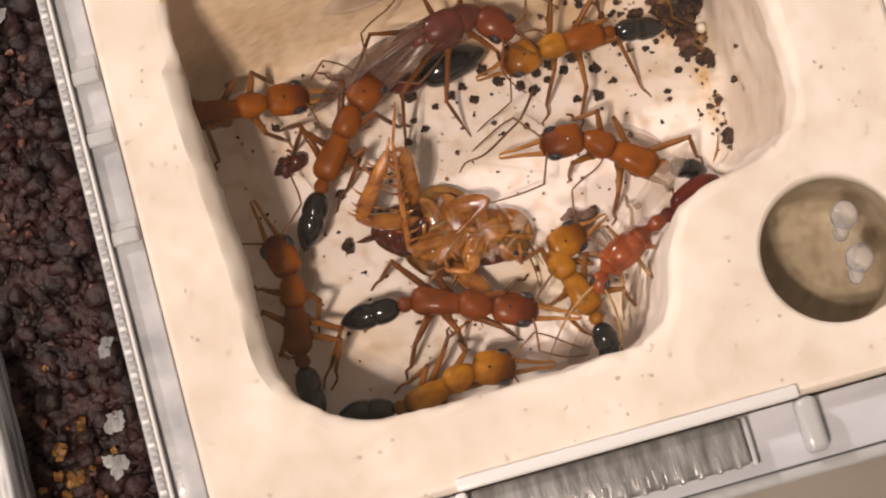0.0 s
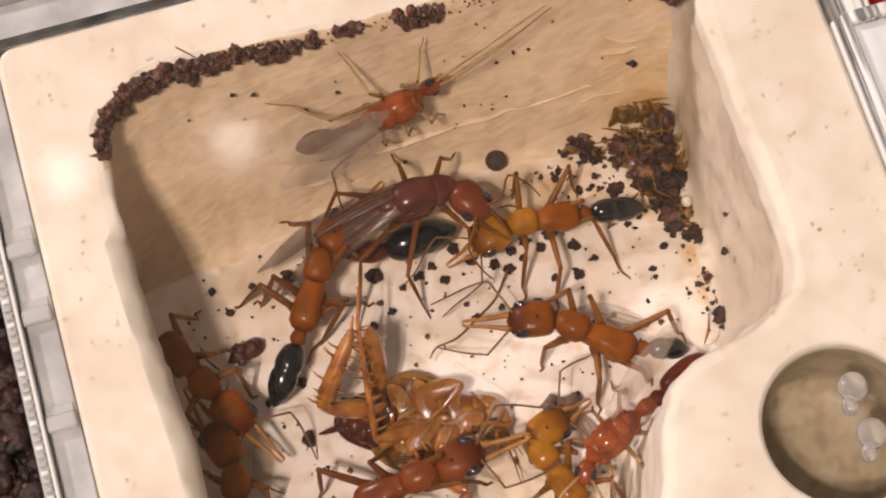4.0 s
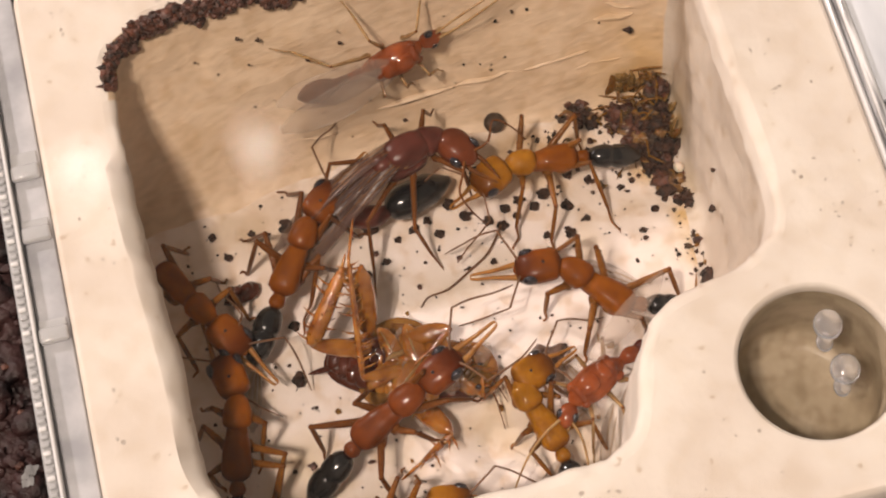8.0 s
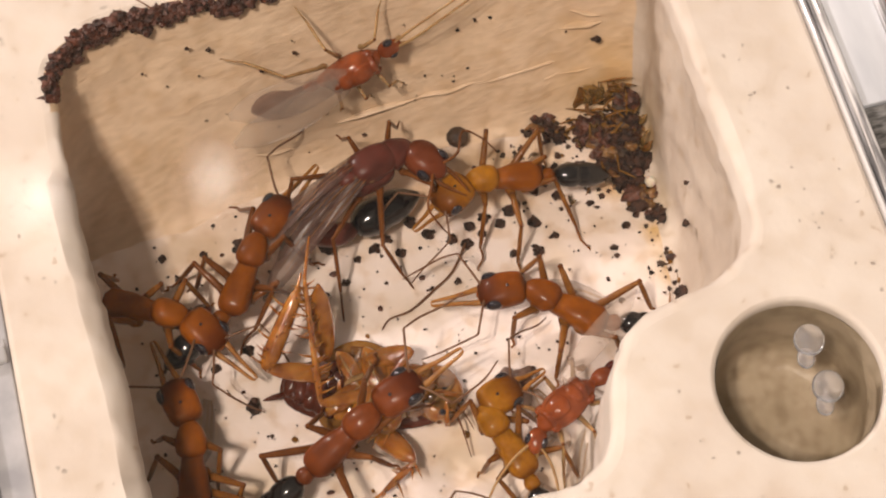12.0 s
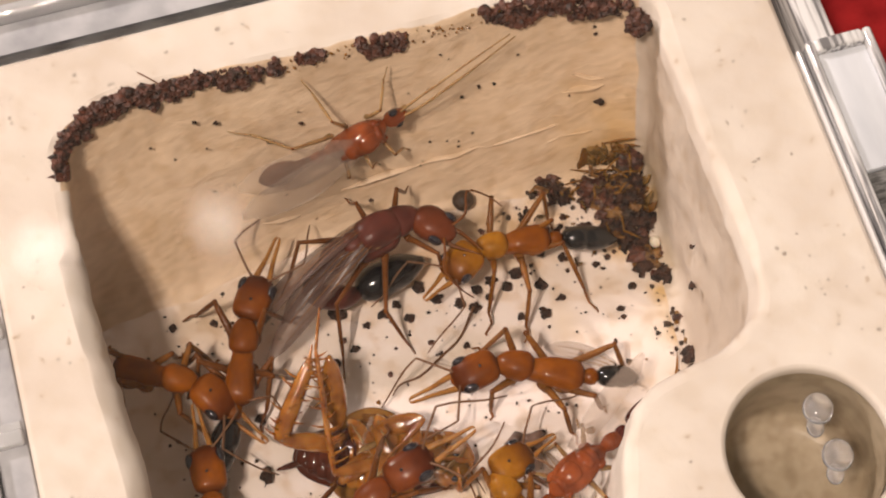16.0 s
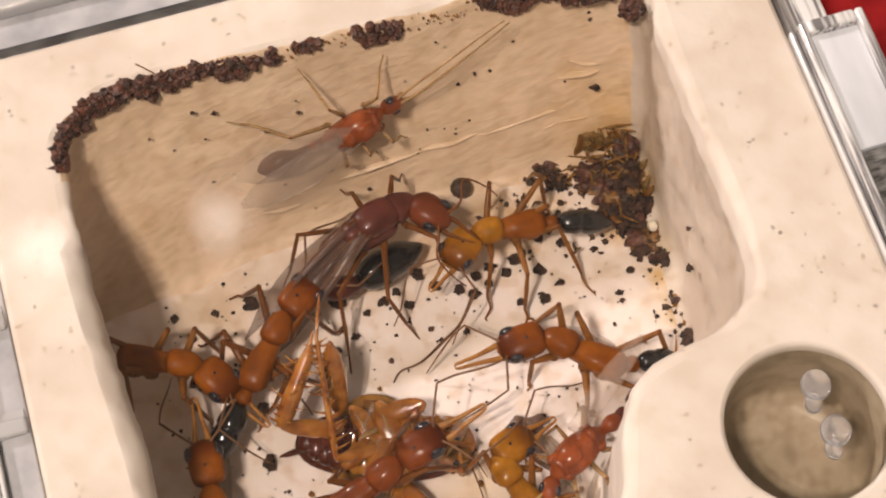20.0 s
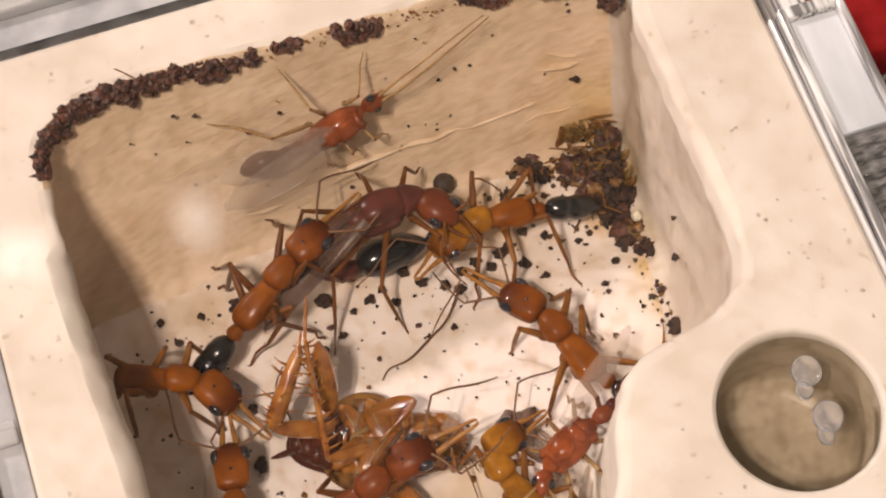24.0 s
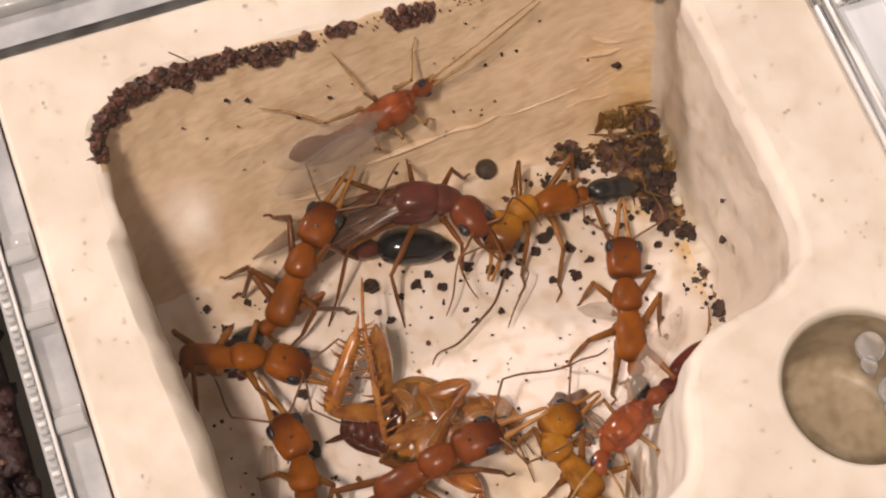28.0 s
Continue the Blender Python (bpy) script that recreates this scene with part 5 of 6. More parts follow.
for k in range(210):     # loose crumbs round the heap
    pile.append((20.3 - rng.expovariate(0.32), 11.4 - rng.expovariate(0.36), 0.06, rng.choice((0.05, 0.07, 0.1, 0.15, 0.22))))
pile = [p for p in pile if p[0] > 11.5 and p[1] > -3.5]
for k in range(90):      # thin strips along the feet of the walls
    if k < 40:
        x, y, r = rng.uniform(13.4, 20), 11.8 - rng.expovariate(1.6), rng.uniform(0.06, 0.24)
    else:
        y = rng.uniform(-3.0, 9)
        x, r = 20.35 + 0.05 * y - rng.expovariate(3.0), rng.choice((0.06, 0.1, 0.16, 0.24))
    pile.append((x, y, 0.08, r))
pile += [(20.1, -2.6, 0.3, 0.5), (20.0, -3.3, 0.2, 0.36), (20.2, -1.4, 0.15, 0.28)]
for k in range(16):
    x, y = 20.4 - rng.expovariate(0.5), 11.7 - rng.expovariate(0.55)
    husks.append((x, y + 0.3, 0.5 + rng.random() * max(0.0, 3.0 - 0.7 * math.hypot(x - 20.2, y - 11.6)), rng.uniform(0.14, 0.36)))
heap("debris_heap", "heap of dark frass and crumbs in the chamber corner", FRASS, clot_bits[0] + [p for k, p in enumerate(pile) if k % 5 < 2], 5, level=2, wild=0.26)
heap("debris_heap", "reddish crumbs mixed into the corner heap", REDDIRT, clot_bits[1] + pile[3::5], 6, level=2, wild=0.26)
heap("debris_heap", "rusty and ochre shell crumbs mixed into the corner heap", CRUST, clot_bits[2] + pile[2::5], 37, level=2, wild=0.3, squash=0.6)
heap("debris_heap", "olive-brown crumbs mixed into the corner heap", OLIVE, clot_bits[3] + pile[4::5], 36, level=2, wild=0.26)
for k, (x, y, z, r) in enumerate(husks):
    bm = lofted([(-r * 2.0, 0, 0, r * 0.2, 0.03), (-r, 0.1, r * 0.4, r * 0.75, 0.05), (r * 0.5, -0.1, r * 0.5, r * 0.6, 0.05), (r * 1.9, 0.15, 0, r * 0.15, 0.03)], 2, 8)
    ob = part("husk", bm, (HUSKFILM, CRUST)[k % 2], None, "", mm(x, y, z + r, rng.uniform(-70, 70), rng.uniform(-50, 50), rng.uniform(0, 360)))
    tagged(ob, "amber shed insect husk lying on the debris heap", "husk", "husks")
fan = random.Random(31)
for k in range(22):      # torn shell strips standing against the walls of the corner
    u = fan.random()
    x, y = (20.6 - 3.4 * u, 12.0 + 0.2 * u) if k % 3 else (20.75, 11.6 - 4.0 * u)
    n, w, a = fan.uniform(0.8, 1.5), fan.uniform(0.18, 0.42), fan.uniform(-35, 35)
    bm = lofted([(-n * 0.6, 0, 0, w * 0.35, 0.03), (-n * 0.3, 0.1 * w, 0.12, w, 0.05), (n * 0.1, -0.1 * w, 0.2, w * 1.1, 0.05), (n * 0.45, 0.15 * w, 0.1, w * 0.7, 0.04), (n * 0.65, 0.3 * w, -0.05, w * 0.15, 0.02)], 3, 8)
    z = fan.uniform(0.0, 0.4) + n * 0.55
    m = mm(x, y + (0.42 * z if k % 3 else 0.2) - 0.15, z) @ pose(0, 0, 0, 0, 0, 90 if k % 3 else 20) @ pose(0, 0, 0, fan.uniform(-30, 30), -62, 0) @ pose(0, 0, 0, 0, 0, a)
    ob = part("husk", bm, (HUSKFILM, CRUST, HUSKFILM, HUSK)[k % 4], None, "", m)
    tagged(ob, "torn translucent olive-brown shell strip in the corner", "husk", "shell strips")
ob = part("pale_bead", ellipsoid((0, 0, 0), (0.36, 0.4, 0.36), 14, 10), PALEBEAD, None, "", mm(20.3, 5.5, 0.6))
tagged(ob, "small round cream bead at the heap's edge", "bead")
strands = bmesh.new()
for k in range(28):
    x, y = 20.4 - rng.expovariate(0.6), 11.6 - rng.expovariate(0.5)
    z = 0.4 + rng.random() * max(0.0, 2.2 - 0.6 * math.hypot(x - 20.2, y - 11.6))
    a, n, c = rng.uniform(0, 6.3), rng.uniform(0.4, 1.2), rng.uniform(-0.5, 0.5)
    y += z * 0.45
    loft(strands, [(x - n * math.cos(a), y - n * math.sin(a), z - 0.2, 0.03, 0.03), (x, y + c * 0.5, z + 0.35, 0.09, 0.05), (x + n * math.cos(a), y + n * math.sin(a), z + rng.uniform(-0.3, 0.4), 0.03, 0.03)], 4, 5)
tagged(part("debris_strands", strands, HUSK, None, "amber threads and torn legs tangled in the heap"), category="debris", kind="stuff")
PELLETS = [(-0.8, 6.4, 0.75), (0.8, 5.2, 0.36), (2.0, 5.6, 0.5), (3.6, 4.9, 0.48), (4.6, 6.8, 0.6), (5.6, 5.7, 0.55), (7.8, 4.4, 0.5), (9.3, 5.9, 0.55), (12.3, 4.8, 0.62), (12.1, 2.8, 0.52), (10.5, 3.0, 0.42),
           (18.0, 3.1, 0.42), (-0.3, 3.8, 0.4), (-10.4, 6.7, 0.42), (-11.2, 8.4, 0.4), (-8.6, 8.0, 0.38), (-7.7, -2.9, 0.72), (-7.2, 0.9, 0.45), (6.6, 2.1, 0.32), (20.0, -2.2, 0.62), (19.2, 4.4, 0.3), (-6.2, 7.9, 0.7),
           (-1.7, 3.2, 0.45), (4.9, 2.0, 0.28), (-9.4, 0.2, 0.42), (8.3, 5.6, 0.5), (8.9, 4.9, 0.42), (10.2, 5.3, 0.5), (11.6, 6.3, 0.45), (11.0, 5.9, 0.6), (12.9, 7.0, 0.5), (13.4, 3.6, 0.36), (6.9, 5.0, 0.5), (3.0, 6.1, 0.42), (14.2, 6.2, 0.42), (14.6, 11.6, 0.6), (15.6, 10.4, 0.85), (17.0, 9.4, 0.5), (12.6, 9.6, 0.4)]
scatter("frass_pellet", "small dark brown frass pellet lying on the floor", "pellet", FRASS, [(x, y, 0, r * 0.78) for x, y, r in PELLETS], 7, group="frass pellets")
flake = random.Random(6)
ob = lumps("dark_flake", ROACHDARK, [(flake.uniform(-0.7, 0.7), flake.uniform(-0.45, 0.45), flake.uniform(0.1, 0.5), flake.uniform(0.3, 0.6)) for q in range(10)], flake, 0.6, 2, True, mm(-10.0, 3.7, 0.25, 0, 0, 20), 0.1)
tagged(ob, "maroon-black shell flake lying on the floor", "flake")
ob = part("dark_pellet", ellipsoid((0, 0, 0), (0.74, 0.72, 0.62)), OLIVE, None, "", mm(9.1, 11.7, 0.8))
tagged(ob, "round dark pellet stuck at the wall's foot", "pellet")
for k in range(26):
    x, y, r = rng.uniform(-9, 20), rng.uniform(-12, 10), rng.uniform(0.1, 0.26)
    ob = lumps("husk", (HUSK, REDDIRT)[k % 2], [(0, 0, 0, r)], rng, 0.35, 2, False, mm(x, y, 0.12 + r * 0.2), 0.35)
    tagged(ob, "small torn scrap of insect shell on the floor", "husk", "shell scraps")
dots = []
for k in range(330):
    dots.append((rng.uniform(-14, 20), rng.uniform(-14, 10.5), 0.06, rng.choice((0.05, 0.06, 0.08, 0.1, 0.14))))
heap("floor_specks", "tiny dark specks scattered over the chamber floor", FRASS, [d for d in dots if not (d[0] > 10 and d[1] < -6)], 8)
wall_dots = []
for k in range(46):
    x, z = rng.uniform(-12, 20), rng.uniform(1, 11)
    wall_dots.append((x, 12.25 + 0.47 * z, z, rng.choice((0.06, 0.09, 0.13))))
wall_dots += [(20.9, 2.1, 6.8, 0.16), (20.6, 0.4, 4.6, 0.24), (19.0, 14.2, 4.8, 0.25)]
heap("wall_specks", "tiny dark specks stuck to the chamber wall", FRASS, wall_dots, 12, level=2, smooth=True)

# water drops on the cover over the well
for x, y, r in ((22.7, -11.7, 0.98), (22.8, -14.5, 1.0)):
    ob = part("water_drop", ellipsoid((0, 0, 0), (r * 0.95, r * 0.88, 0.62), 32, 16), WATER, None, "", mm(x, y, TOP + 1.0, 0, 0, 70))
    tail_drop = part("water_drop", ellipsoid((0, 0, 0), (0.62, 0.5, 0.34), 24, 12), WATER, None, "", mm(x - 0.5, y - 0.95, TOP + 1.0, 0, 0, 75))
    tagged(tail_drop, "small clear water drop beside a larger one", "water drop", "water drops")
    tagged(ob, "clear rounded water drop on the cover over the well", "water drop", "water drops")

# shed bits lying about
ob = part("dead_insect_limb", tube([(7.7, 4.4, 0.5), (6.4, 2.8, 0.22), (5.0, 1.9, 0.22), (3.2, 0.9, 0.25), (1.8, 0.7, 0.2), (1.15, 0.1, 0.2)], [0.09, 0.075, 0.085, 0.075, 0.06, 0.04], 4, 6), FEELER)
tagged(ob, "thin grey-brown insect limb lying loose on the floor", "insect limb")
for x, y, a, n in ((13.4, -0.4, -38, 4.6), (6.2, -13.4, 40, 4.8), (-11.0, -3.5, 70, 4.0), (9.6, -8.2, 100, 4.2), (10.6, -11.4, 60, 4.6), (8.2, -9.6, 20, 3.6)):
    ob = wing(None, "shed_wing", PALEWING, n, 1.3, mm(x + n / 2 * math.cos(radians(a)), y + n / 2 * math.sin(radians(a)), 0.25, 4, 0, a), 0.25)
    tagged(ob, "clear shed insect wing lying on the floor", "wing", "shed wings")
crumple = random.Random(12)
scrap = lumps("prey_scrap", SCRAP, [(crumple.uniform(-0.7, 0.7), crumple.uniform(-0.6, 0.6), crumple.uniform(0, 0.7), crumple.uniform(0.4, 0.75)) for q in range(7)], crumple, 0.8, 2, True, mm(8.4, -5.6, 0.75), 0.1)
tagged(scrap, "crumpled brown scrap of prey by the amber ant", "scrap")
tagged(part("fibre", tube([(-9.0, 20.0, TOP + 0.03), (-8.4, 19.4, TOP + 0.03), (-7.7, 18.6, TOP + 0.03)], [0.05, 0.05, 0.03], 3, 5), DARKLEGS), "short dark fibre on the plaster rim", "fibre")
pits = random.Random(77)
spots = []
while len(spots) < 170:
    x, y = pits.uniform(X0 + 1, X1 - 1), pits.uniform(Y0 + 1, Y1 - 1)
    inside = -15.5 < x < 23.5 and -17.5 < y < 19.5 and not (x > 13.5 and y < -9)
    if not inside and math.hypot(x - HOLE[0], y - HOLE[1]) > 5.4:
        spots.append((x, y, TOP + 0.005, pits.choice((0.05, 0.07, 0.09, 0.14))))
heap("rim_specks", "tiny grey specks in the plaster rim", PIT, spots, 13, squash=0.15)

# soil in the neighbouring tray, and the red cloth
rng = random.Random(9)
bm = bmesh.new()
box(bm, -70, -24.5, -60, 60, -3.9, 1.0, 0.5)
tagged(part("soil_bed", bm, SOIL, None, "dark brown damp soil in the next tray"), category="soil", kind="stuff")
clods = [(rng.uniform(-44, -24.6), rng.uniform(-34, 26), rng.uniform(0.5, 1.4), rng.choice((0.12, 0.2, 0.3, 0.45, 0.65, 0.9))) for k in range(4200)]
heap("soil_lumps", "dark clods and grains of damp soil", SOIL, clods, 10, "soil", level=2, smooth=True, squash=0.5, wild=0.22)
bits = [(rng.uniform(-36, -24.6), rng.uniform(-26, 18), 1.5, rng.uniform(0.15, 0.5)) for k in range(90)]
heap("soil_bits", "rusty bark crumbs scattered on the soil", REDDIRT, bits, 14, "soil")
bits = [(rng.gauss(-29, 1.8), rng.gauss(-15, 4.0), 1.55, rng.uniform(0.15, 0.6)) for k in range(70)]
heap("soil_bits", "rusty orange-brown bark crumbs heaped on the soil", CRUST, [b for b in bits[::2] if b[0] < -24.8], 15, "soil", level=2)
tray_wall = part("tray_wall", box(bmesh.new(), -34.2, -32.3, -44, -3.2, 1.02, 7.5, 0.5), SHEENSTREAK)
tagged(tray_wall, "clear plastic wall standing in the soil tray", "tray wall")
# bare plastic floor showing between the soil
for x, y, r in ((-25.4, -5.6, 0.8), (-26.0, -10.2, 1.0), (-26.5, -13.5, 1.2), (-27.5, 19.0, 1.8)):
    gap = lumps("bare_patch", GREYRIB, [(rng.uniform(-0.5, 0.5) * r, rng.uniform(-0.7, 0.7) * r, 0, r * rng.uniform(0.25, 0.45)) for q in range(5)], rng, 0.05, 2, False, mm(x, y, 1.95), 0.42)
    tagged(gap, "grey plastic showing through a gap in the soil", "plastic floor", "bare patches")
bm = box(bmesh.new(), 30.0, 90, 11.6, 90, -3.78, 1.5, 1.0)
tagged(part("red_cloth", bm, REDCLOTH, None, "deep red cloth lying behind the tray"), category="cloth")


# ---- what moves: seconds, x, y, heading, turn of the head, turn of the gaster ----
WAY_WORKER_CENTRE = [
    (0, 11.7, -1.9, 142, 35, 20),
    (1.5, 11, -1.5, 143, 31, 16),
    (2.3, 11.6, -1.4, 141, 28, 22),
    (3, 11.6, -1.9, 144, 23, 15),
    (3.7, 11.5, -1.3, 140, 28, 28),
    (4.3, 10.8, -2.6, 143, 21, 24),
    (6.5, 12.4, -2.1, 140, 29, 31),
    (8, 12, -2.1, 133, 41, 36),
    (9.5, 12.1, -1.9, 135, 34, 35),
    (11, 12, -2, 135, 38, 34),
    (14, 11.5, -2.5, 152, 33, 19),
    (15.5, 9.9, -1.8, 154, 38, 16),
    (17, 9.9, -1.6, 157, 19, 9),
    (18.5, 11.1, -1.8, 147, 34, 19),
    (20, 12.6, -2.3, 140, 43, 37),
    (22, 12.5, -2.1, 121, 61, 39),
    (24.5, 12.7, -2.3, 106, 7, 16),
    (25, 13, -2.4, 98, 0, 48),
    (26.5, 12.9, -1.9, 72, -5, 21),
    (28, 13.4, -1.9, 74, -5, 7),
]
WAY_WORKER_CORNER = [
    (0, 10.6, 6.3, -178, 7, -9),
    (1.5, 10.8, 6.5, -179, 8, -9),
    (3, 10.9, 6.7, 177, 21, -6),
    (4.3, 10.1, 6, 174, 25, 0),
    (8, 10.8, 7, 176, 29, -5),
    (11, 10.6, 6.9, 172, 38, -1),
    (17, 10.7, 6.8, 176, 34, -8),
    (20, 10.6, 6.9, 176, 42, -8),
    (25, 11, 7.2, 177, 36, -7),
    (28, 10.8, 7, -178, 53, -8),
]
WAY_QUEEN = [
    (0, 2.65, 9.15, 11, -62, 120),
    (1.5, 2.85, 8.95, 16, -68, 121),
    (2.3, 3.45, 9.75, 8, -51, 122),
    (3, 3.15, 9.6, 6, -64, 108),
    (4.3, 2.95, 9.25, 2, -63, 101),
    (6.5, 2.95, 9.2, 5, -58, 110),
    (8, 2.55, 9.05, 17, -72, 121),
    (11, 3.05, 9.05, 18, -74, 102),
    (14, 2.85, 8.95, 16, -67, 117),
    (17, 2.95, 9.25, 14, -61, 111),
    (18.5, 2.75, 9.25, 15, -74, 113),
    (20, 2.85, 9.15, 17, -68, 119),
    (22, 3.05, 9.35, 17, -74, 120),
    (24.5, 4.5, 9.3, 0, -54, 115),
    (25, 4.3, 9.2, -5, -34, 111),
    (26.5, 4.3, 9.75, -14, -54, 110),
    (28, 3.3, 9.1, -15, -61, 122),
]
WAY_WORKER_NORTH = [
    (0, -6.2, 3.9, 50, -12, 8),
    (1.5, -4.8, 4.6, 48, -11, 0),
    (2.3, -4.4, 5.3, 50, -18, 0),
    (3, -4.7, 5.3, 51, -12, 2),
    (3.7, -4.6, 6.5, 61, -21, -9),
    (4.3, -5, 5.4, 57, -27, -2),
    (6.5, -5.4, 5.4, 56, -21, -6),
    (8, -5.9, 4.6, 55, -16, -1),
    (9.5, -5.7, 5, 62, -20, -15),
    (11, -5.7, 5, 61, -23, -40),
    (14, -7.4, 4.2, 48, -1, -4),
    (15.5, -7.3, 4.1, 73, -16, -14),
    (17, -7.2, 3.5, 61, -11, -13),
    (18.5, -6.3, 3, 53, -19, -6),
    (20, -5.8, 3.4, 48, -14, -1),
    (22, -4.9, 4.2, 44, -23, -35),
    (24.5, -3.4, 7.1, 31, -4, 1),
    (25, -2.9, 7.2, 33, -9, -5),
    (26.5, -3.3, 7.3, 31, -16, 1),
    (28, -5.7, 6.8, 48, -6, -32),
]
WAY_WORKER_WEST = [
    (0, -13.2, 7.9, -3, -2, -4),
    (1.5, -13.4, 6, -19, -35, -5),
    (2.3, -13.4, 5.5, -30, -14, -1),
    (3, -13.6, 3.2, -54, -5, -8),
    (4.3, -14, 2.7, -63, 5, -7),
    (6.5, -13.5, 3.4, -60, 7, -5),
    (8, -13.8, 3.2, -59, 2, -1),
    (9.5, -12.4, 3.2, -25, -19, 0),
    (11, -12.9, 3.5, -28, -28, -1),
    (14, -12.9, 3.9, -16, -33, 0),
    (15.5, -13, 4.2, -24, -32, -1),
    (17, -12.9, 3.9, -27, -21, -5),
    (18.5, -13.3, 4.3, -18, -33, -4),
    (20, -12.8, 4.3, -22, -35, -4),
    (22, -12.8, 3.8, -17, -31, -9),
    (24.5, -12, 3.3, -19, -40, -4),
    (25, -11.6, 3.4, -21, -32, -2),
    (26.5, -12.2, 3.5, -22, -35, -2),
    (28, -11.6, 3.5, -17, -20, -7),
]
WAY_WORKER_SHADE = [
    (0, -12.2, -6.6, 81, 22, 8),
    (1.5, -12.4, -6.3, 73, 33, 14),
    (2.3, -12.4, -6, 74, 35, 19),
    (3, -12.6, -6.5, 76, 27, 5),
    (4.3, -12.9, -6, 80, 28, -1),
    (8, -12.1, -6.3, 77, 25, 3),
    (9.5, -12, -5, 81, 23, 3),
    (11, -11.9, -5.9, 82, 18, 0),
    (14, -11.6, -6.5, 81, 26, 0),
    (17, -11.3, -6.2, 82, 0, -2),
    (18.5, -12.2, -7, 82, 9, 0),
    (20, -11.6, -6.6, 85, 2, -3),
    (22, -10.9, -7.3, 78, 6, -1),
    (25, -9.9, -7.1, 77, 3, 0),
    (26.5, -9.8, -7.7, 80, 21, -3),
    (28, -9.3, -6.3, 78, 22, -2),
]
WAY_WORKER_BITER = [
    (0, -1.6, -9.1, -21, -1, 20),
    (1.5, -1.6, -8.9, -16, -3, 18),
    (2.3, -2.6, -8, -9, -1, 9),
    (3, -2.9, -8.3, -9, -8, 16),
    (3.7, -3.6, -7.9, -2, 0, 8),
    (4.3, -2.3, -8.2, 9, -8, 15),
    (6.5, -2, -7.1, 9, 0, 15),
    (8, -2.4, -7.8, 21, 3, 8),
    (9.5, -2.7, -7.5, 33, -5, -4),
    (11, -2.6, -7.5, 26, -5, -3),
    (14, -2.7, -7.8, 22, -12, 2),
    (17, -2.9, -7.8, 27, -13, 0),
    (18.5, -3.1, -7.9, 22, -9, 1),
    (20, -2.2, -7.4, 18, -5, 5),
    (22, -3.4, -8, 20, -9, 0),
    (25, -2.4, -8, 16, -12, 4),
    (26.5, -2.6, -8.1, 6, -7, 15),
    (28, -2.5, -7.6, 7, -6, 11),
]
WAY_WORKER_SOUTH = [
    (1.5, -3.9, -14.3, 16, -28, -25),
]
WAY_WORKER_CURLED = [
    (1.5, 6.3, -9.5, 110, -44, -11),
]
WAY_MALE_FLOOR = [
    (1.5, 10.4, -8.7, -153, 32, -6),
]


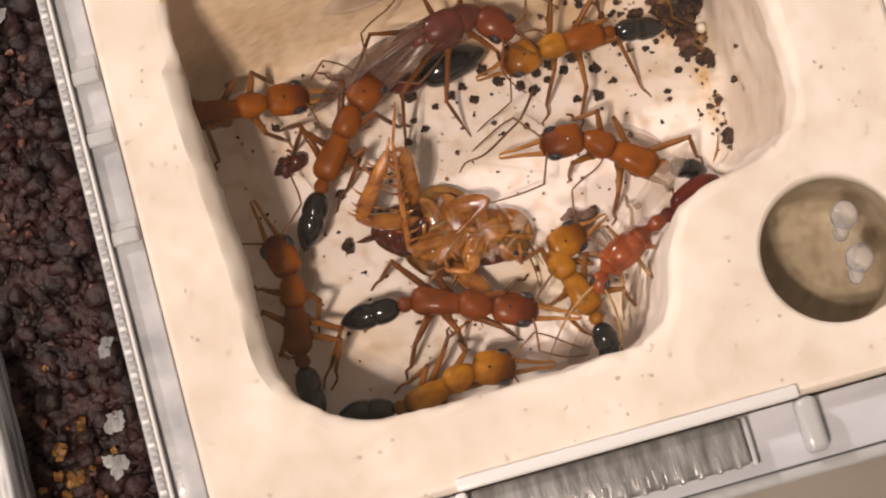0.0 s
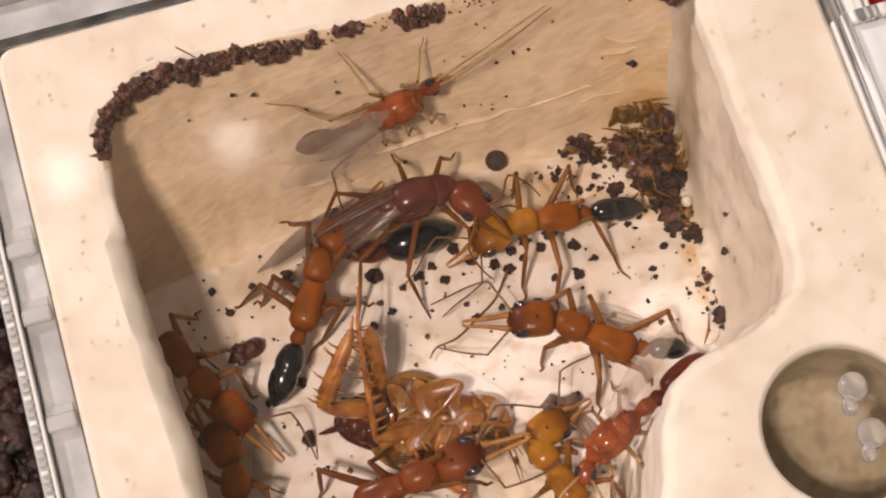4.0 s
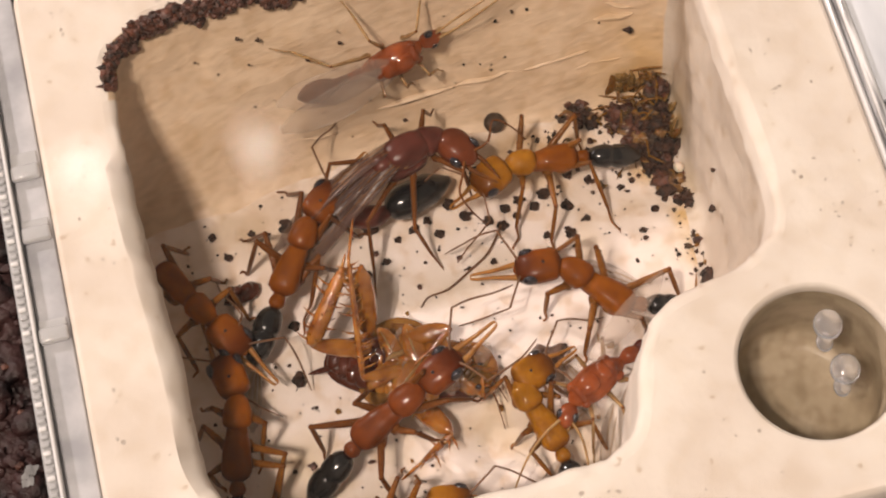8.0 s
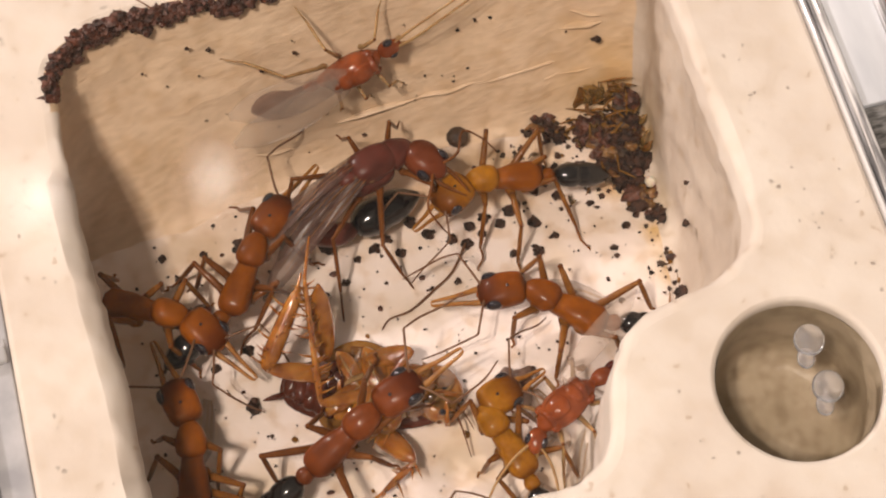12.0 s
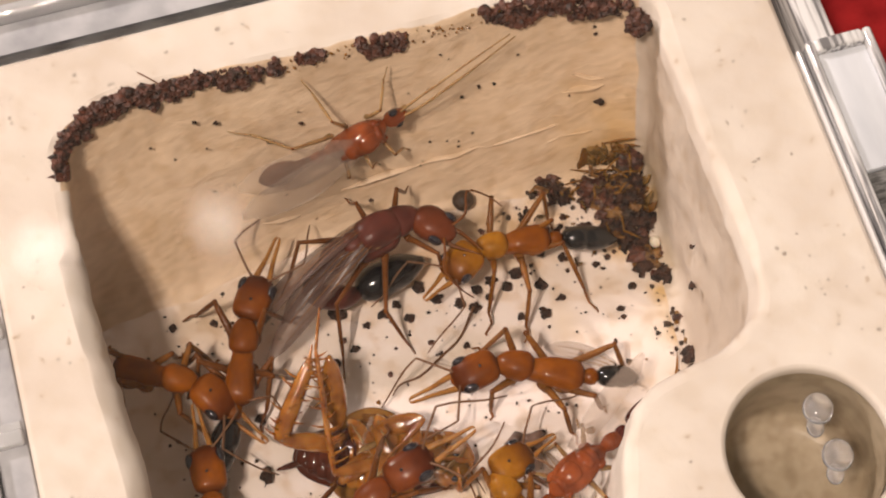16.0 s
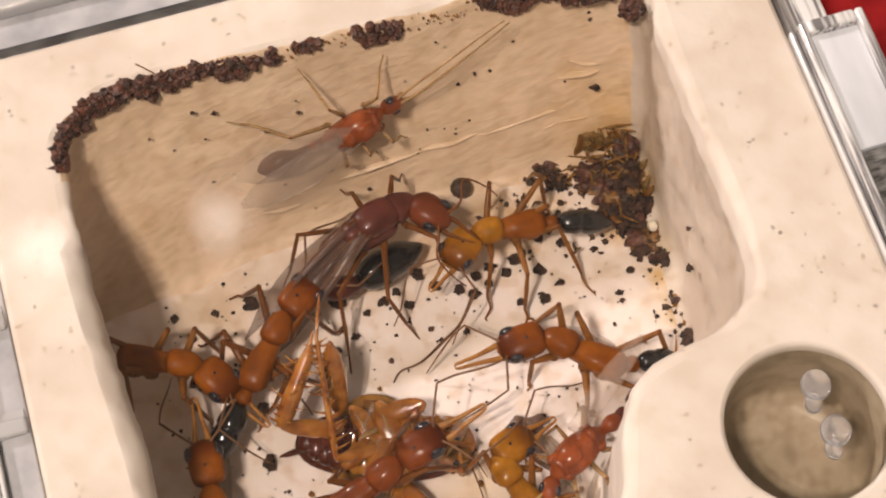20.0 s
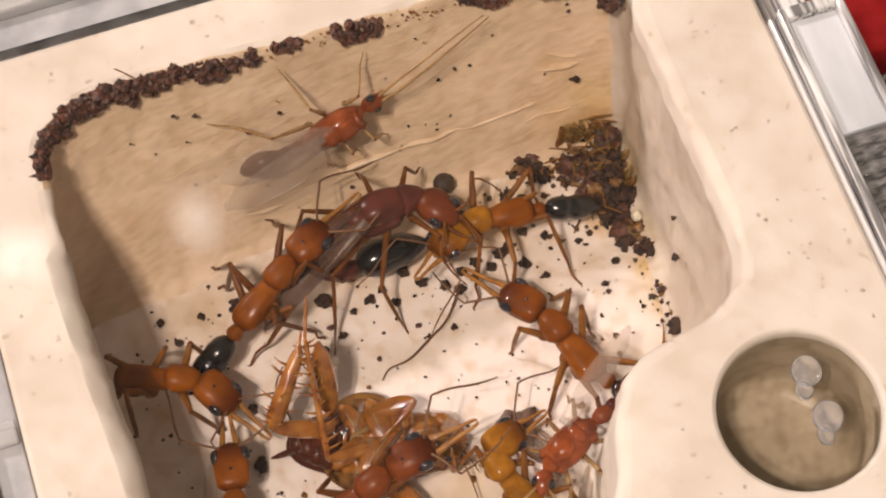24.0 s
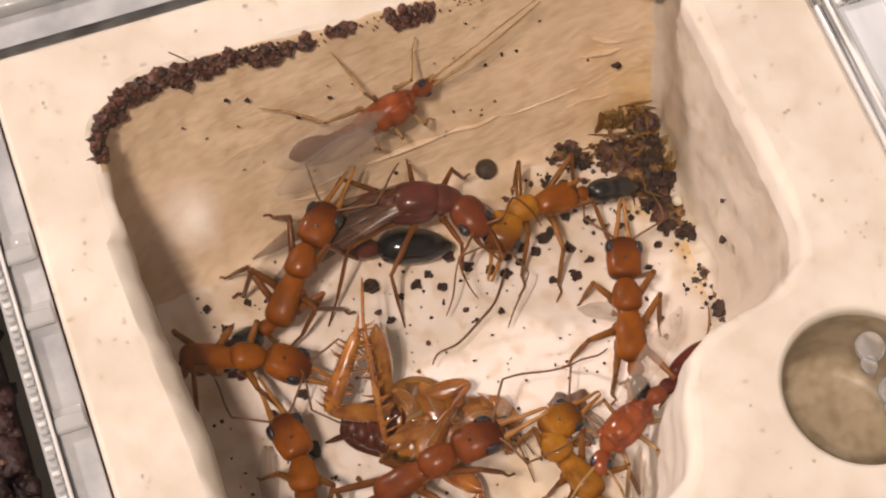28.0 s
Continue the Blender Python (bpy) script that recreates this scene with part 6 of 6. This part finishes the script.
def keyed_ant(root, way, z, pitch=0.0, steps=True, seed=0, lift=(), sweep=(), ref=0.0):
    """Keys the body, head, gaster, antennae and legs of an ant along its way."""
    rng = random.Random(seed)
    rows = [list(r) for r in way]
    if rows[-1][0] < 28:
        rows.append([28.0] + rows[-1][1:])
    if rows[0][0] > 0:
        rows.insert(0, [0.0] + rows[0][1:])
    def height(t):
        if not lift:
            return z, pitch
        ts = [r[0] for r in lift]
        return float(np.interp(t, ts, [r[1] for r in lift])), float(np.interp(t, ts, [r[2] for r in lift]))
    for a, b in zip(rows, rows[1:]):
        while b[3] - a[3] > 180:
            b[3] -= 360
        while b[3] - a[3] < -180:
            b[3] += 360
    stand = lambda r: pose(r[1], r[2], height(r[0])[0], 0, -height(r[0])[1], r[3])
    walk(root, [(r[0], mm(r[1], r[2], height(r[0])[0], 0, -height(r[0])[1], r[3])) for r in rows])
    start = stand(min(rows, key=lambda r: abs(r[0] - ref)))
    for part_ob in root.children:
        kind = part_ob.name.split(".")[0]
        at = part_ob.matrix_basis.copy()
        if kind == "head":
            walk(part_ob, [(r[0], Matrix.Translation(at.translation) @ pose(0, 0, 0, 0, 0, r[4]) @ at.to_3x3().to_4x4()) for r in rows])
            for feeler in part_ob.children:
                if feeler.name.split(".")[0] == "antenna" and steps:
                    f = feeler.matrix_basis.copy()
                    t, beats = 0.0, []
                    while t < 28:
                        beats.append((t, f @ pose(0, 0, 0, 0, rng.uniform(-14, 10), rng.uniform(-16, 16))))
                        t += rng.uniform(0.4, 1.1)
                    walk(feeler, beats + [(28.0, f)])
        elif kind == "wing" and sweep:
            walk(part_ob, [(t, Matrix.Translation(at.translation) @ pose(0, 0, 0, 0, 0, a) @ at.to_3x3().to_4x4()) for t, a in sweep])
        elif kind == "gaster":
            walk(part_ob, [(r[0], at @ pose(0, 0, 0, 0, 0, r[5])) for r in rows])
        elif kind == "leg" and steps:
            hip, foot = HIP_FOOT[part_ob.name]
            planted, phase, beats = start @ foot, rng.random() * 6.3, []
            for a, b in zip(rows, rows[1:] + [None]):
                v, w = foot - hip, stand(a).inverted() @ planted - hip
                swing = math.degrees(math.atan2(w.y, w.x) - math.atan2(v.y, v.x))
                swing = (swing + 180) % 360 - 180
                if abs(swing) > 20 or not 0.6 < math.hypot(w.x, w.y) / math.hypot(v.x, v.y) < 1.5:
                    planted, swing = stand(a) @ foot, 0.0
                beats.append((a[0], at @ pose(0, 0, 0, 0, 0, swing)))
                go = b and math.hypot(b[1] - a[1], b[2] - a[2]) + abs(b[3] - a[3]) * 0.05
                if b and go > 1.0:
                    n = min(10, max(2, int((b[0] - a[0]) / 0.3)))
                    for k in range(1, n):
                        t = a[0] + (b[0] - a[0]) * k / n
                        beats.append((t, at @ pose(0, 0, 0, 0, 0, swing * (1 - k / n) + 10 * math.sin(phase + t * 7))))
            walk(part_ob, beats)


def motions():
    keyed_ant(worker_centre, WAY_WORKER_CENTRE, 3.0, 3, seed=1, ref=17)
    keyed_ant(worker_corner, WAY_WORKER_CORNER, 3.3, 2, seed=2, ref=17)
    keyed_ant(worker_north, WAY_WORKER_NORTH, 3.3, 6, seed=3, lift=((0, 3.3, 6), (22, 3.3, 6), (24.5, 4.1, 15), (28, 4.1, 15)), ref=20)
    keyed_ant(worker_west, [(t, x + 0.5, y, h, a, 62) for t, x, y, h, a, g in WAY_WORKER_WEST], 3.5, -4, seed=4)
    keyed_ant(worker_shade, WAY_WORKER_SHADE, 3.0, 4, seed=5)
    keyed_ant(worker_biter, WAY_WORKER_BITER, 3.1, 4, seed=6, lift=((0, 3.1, 4), (3, 3.2, 5), (4.5, 4.6, 22), (28, 4.6, 22)))
    keyed_ant(worker_south, WAY_WORKER_SOUTH, 3.0, 3, seed=7)
    keyed_ant(worker_curled, [(t, x, y, h, a - 48, g) for t, x, y, h, a, g in WAY_WORKER_CURLED], 3.0, 4, seed=8)
    keyed_ant(queen, [(*r[:5], 0) for r in WAY_QUEEN], 4.6, 4, steps=False, seed=9, sweep=((0, 0), (8, 0), (11, 2), (17, 3), (22, 4), (24.5, 6), (28, 8)))
    keyed_ant(male_floor, WAY_MALE_FLOOR, 3.6, -2, steps=False, seed=10)
    normal = Vector((0, -0.905, 0.426))
    ahead = Vector((4.7, 0.62, 1.32)).normalized()
    left = normal.cross(ahead).normalized()
    ahead = left.cross(normal)
    m = Matrix((ahead, left, normal)).transposed().to_4x4()
    m.translation = Vector((2.9, 14.4, 8.0)) * MM
    walk(male_wall, [(0.0, m), (28.0, m)])


motions()
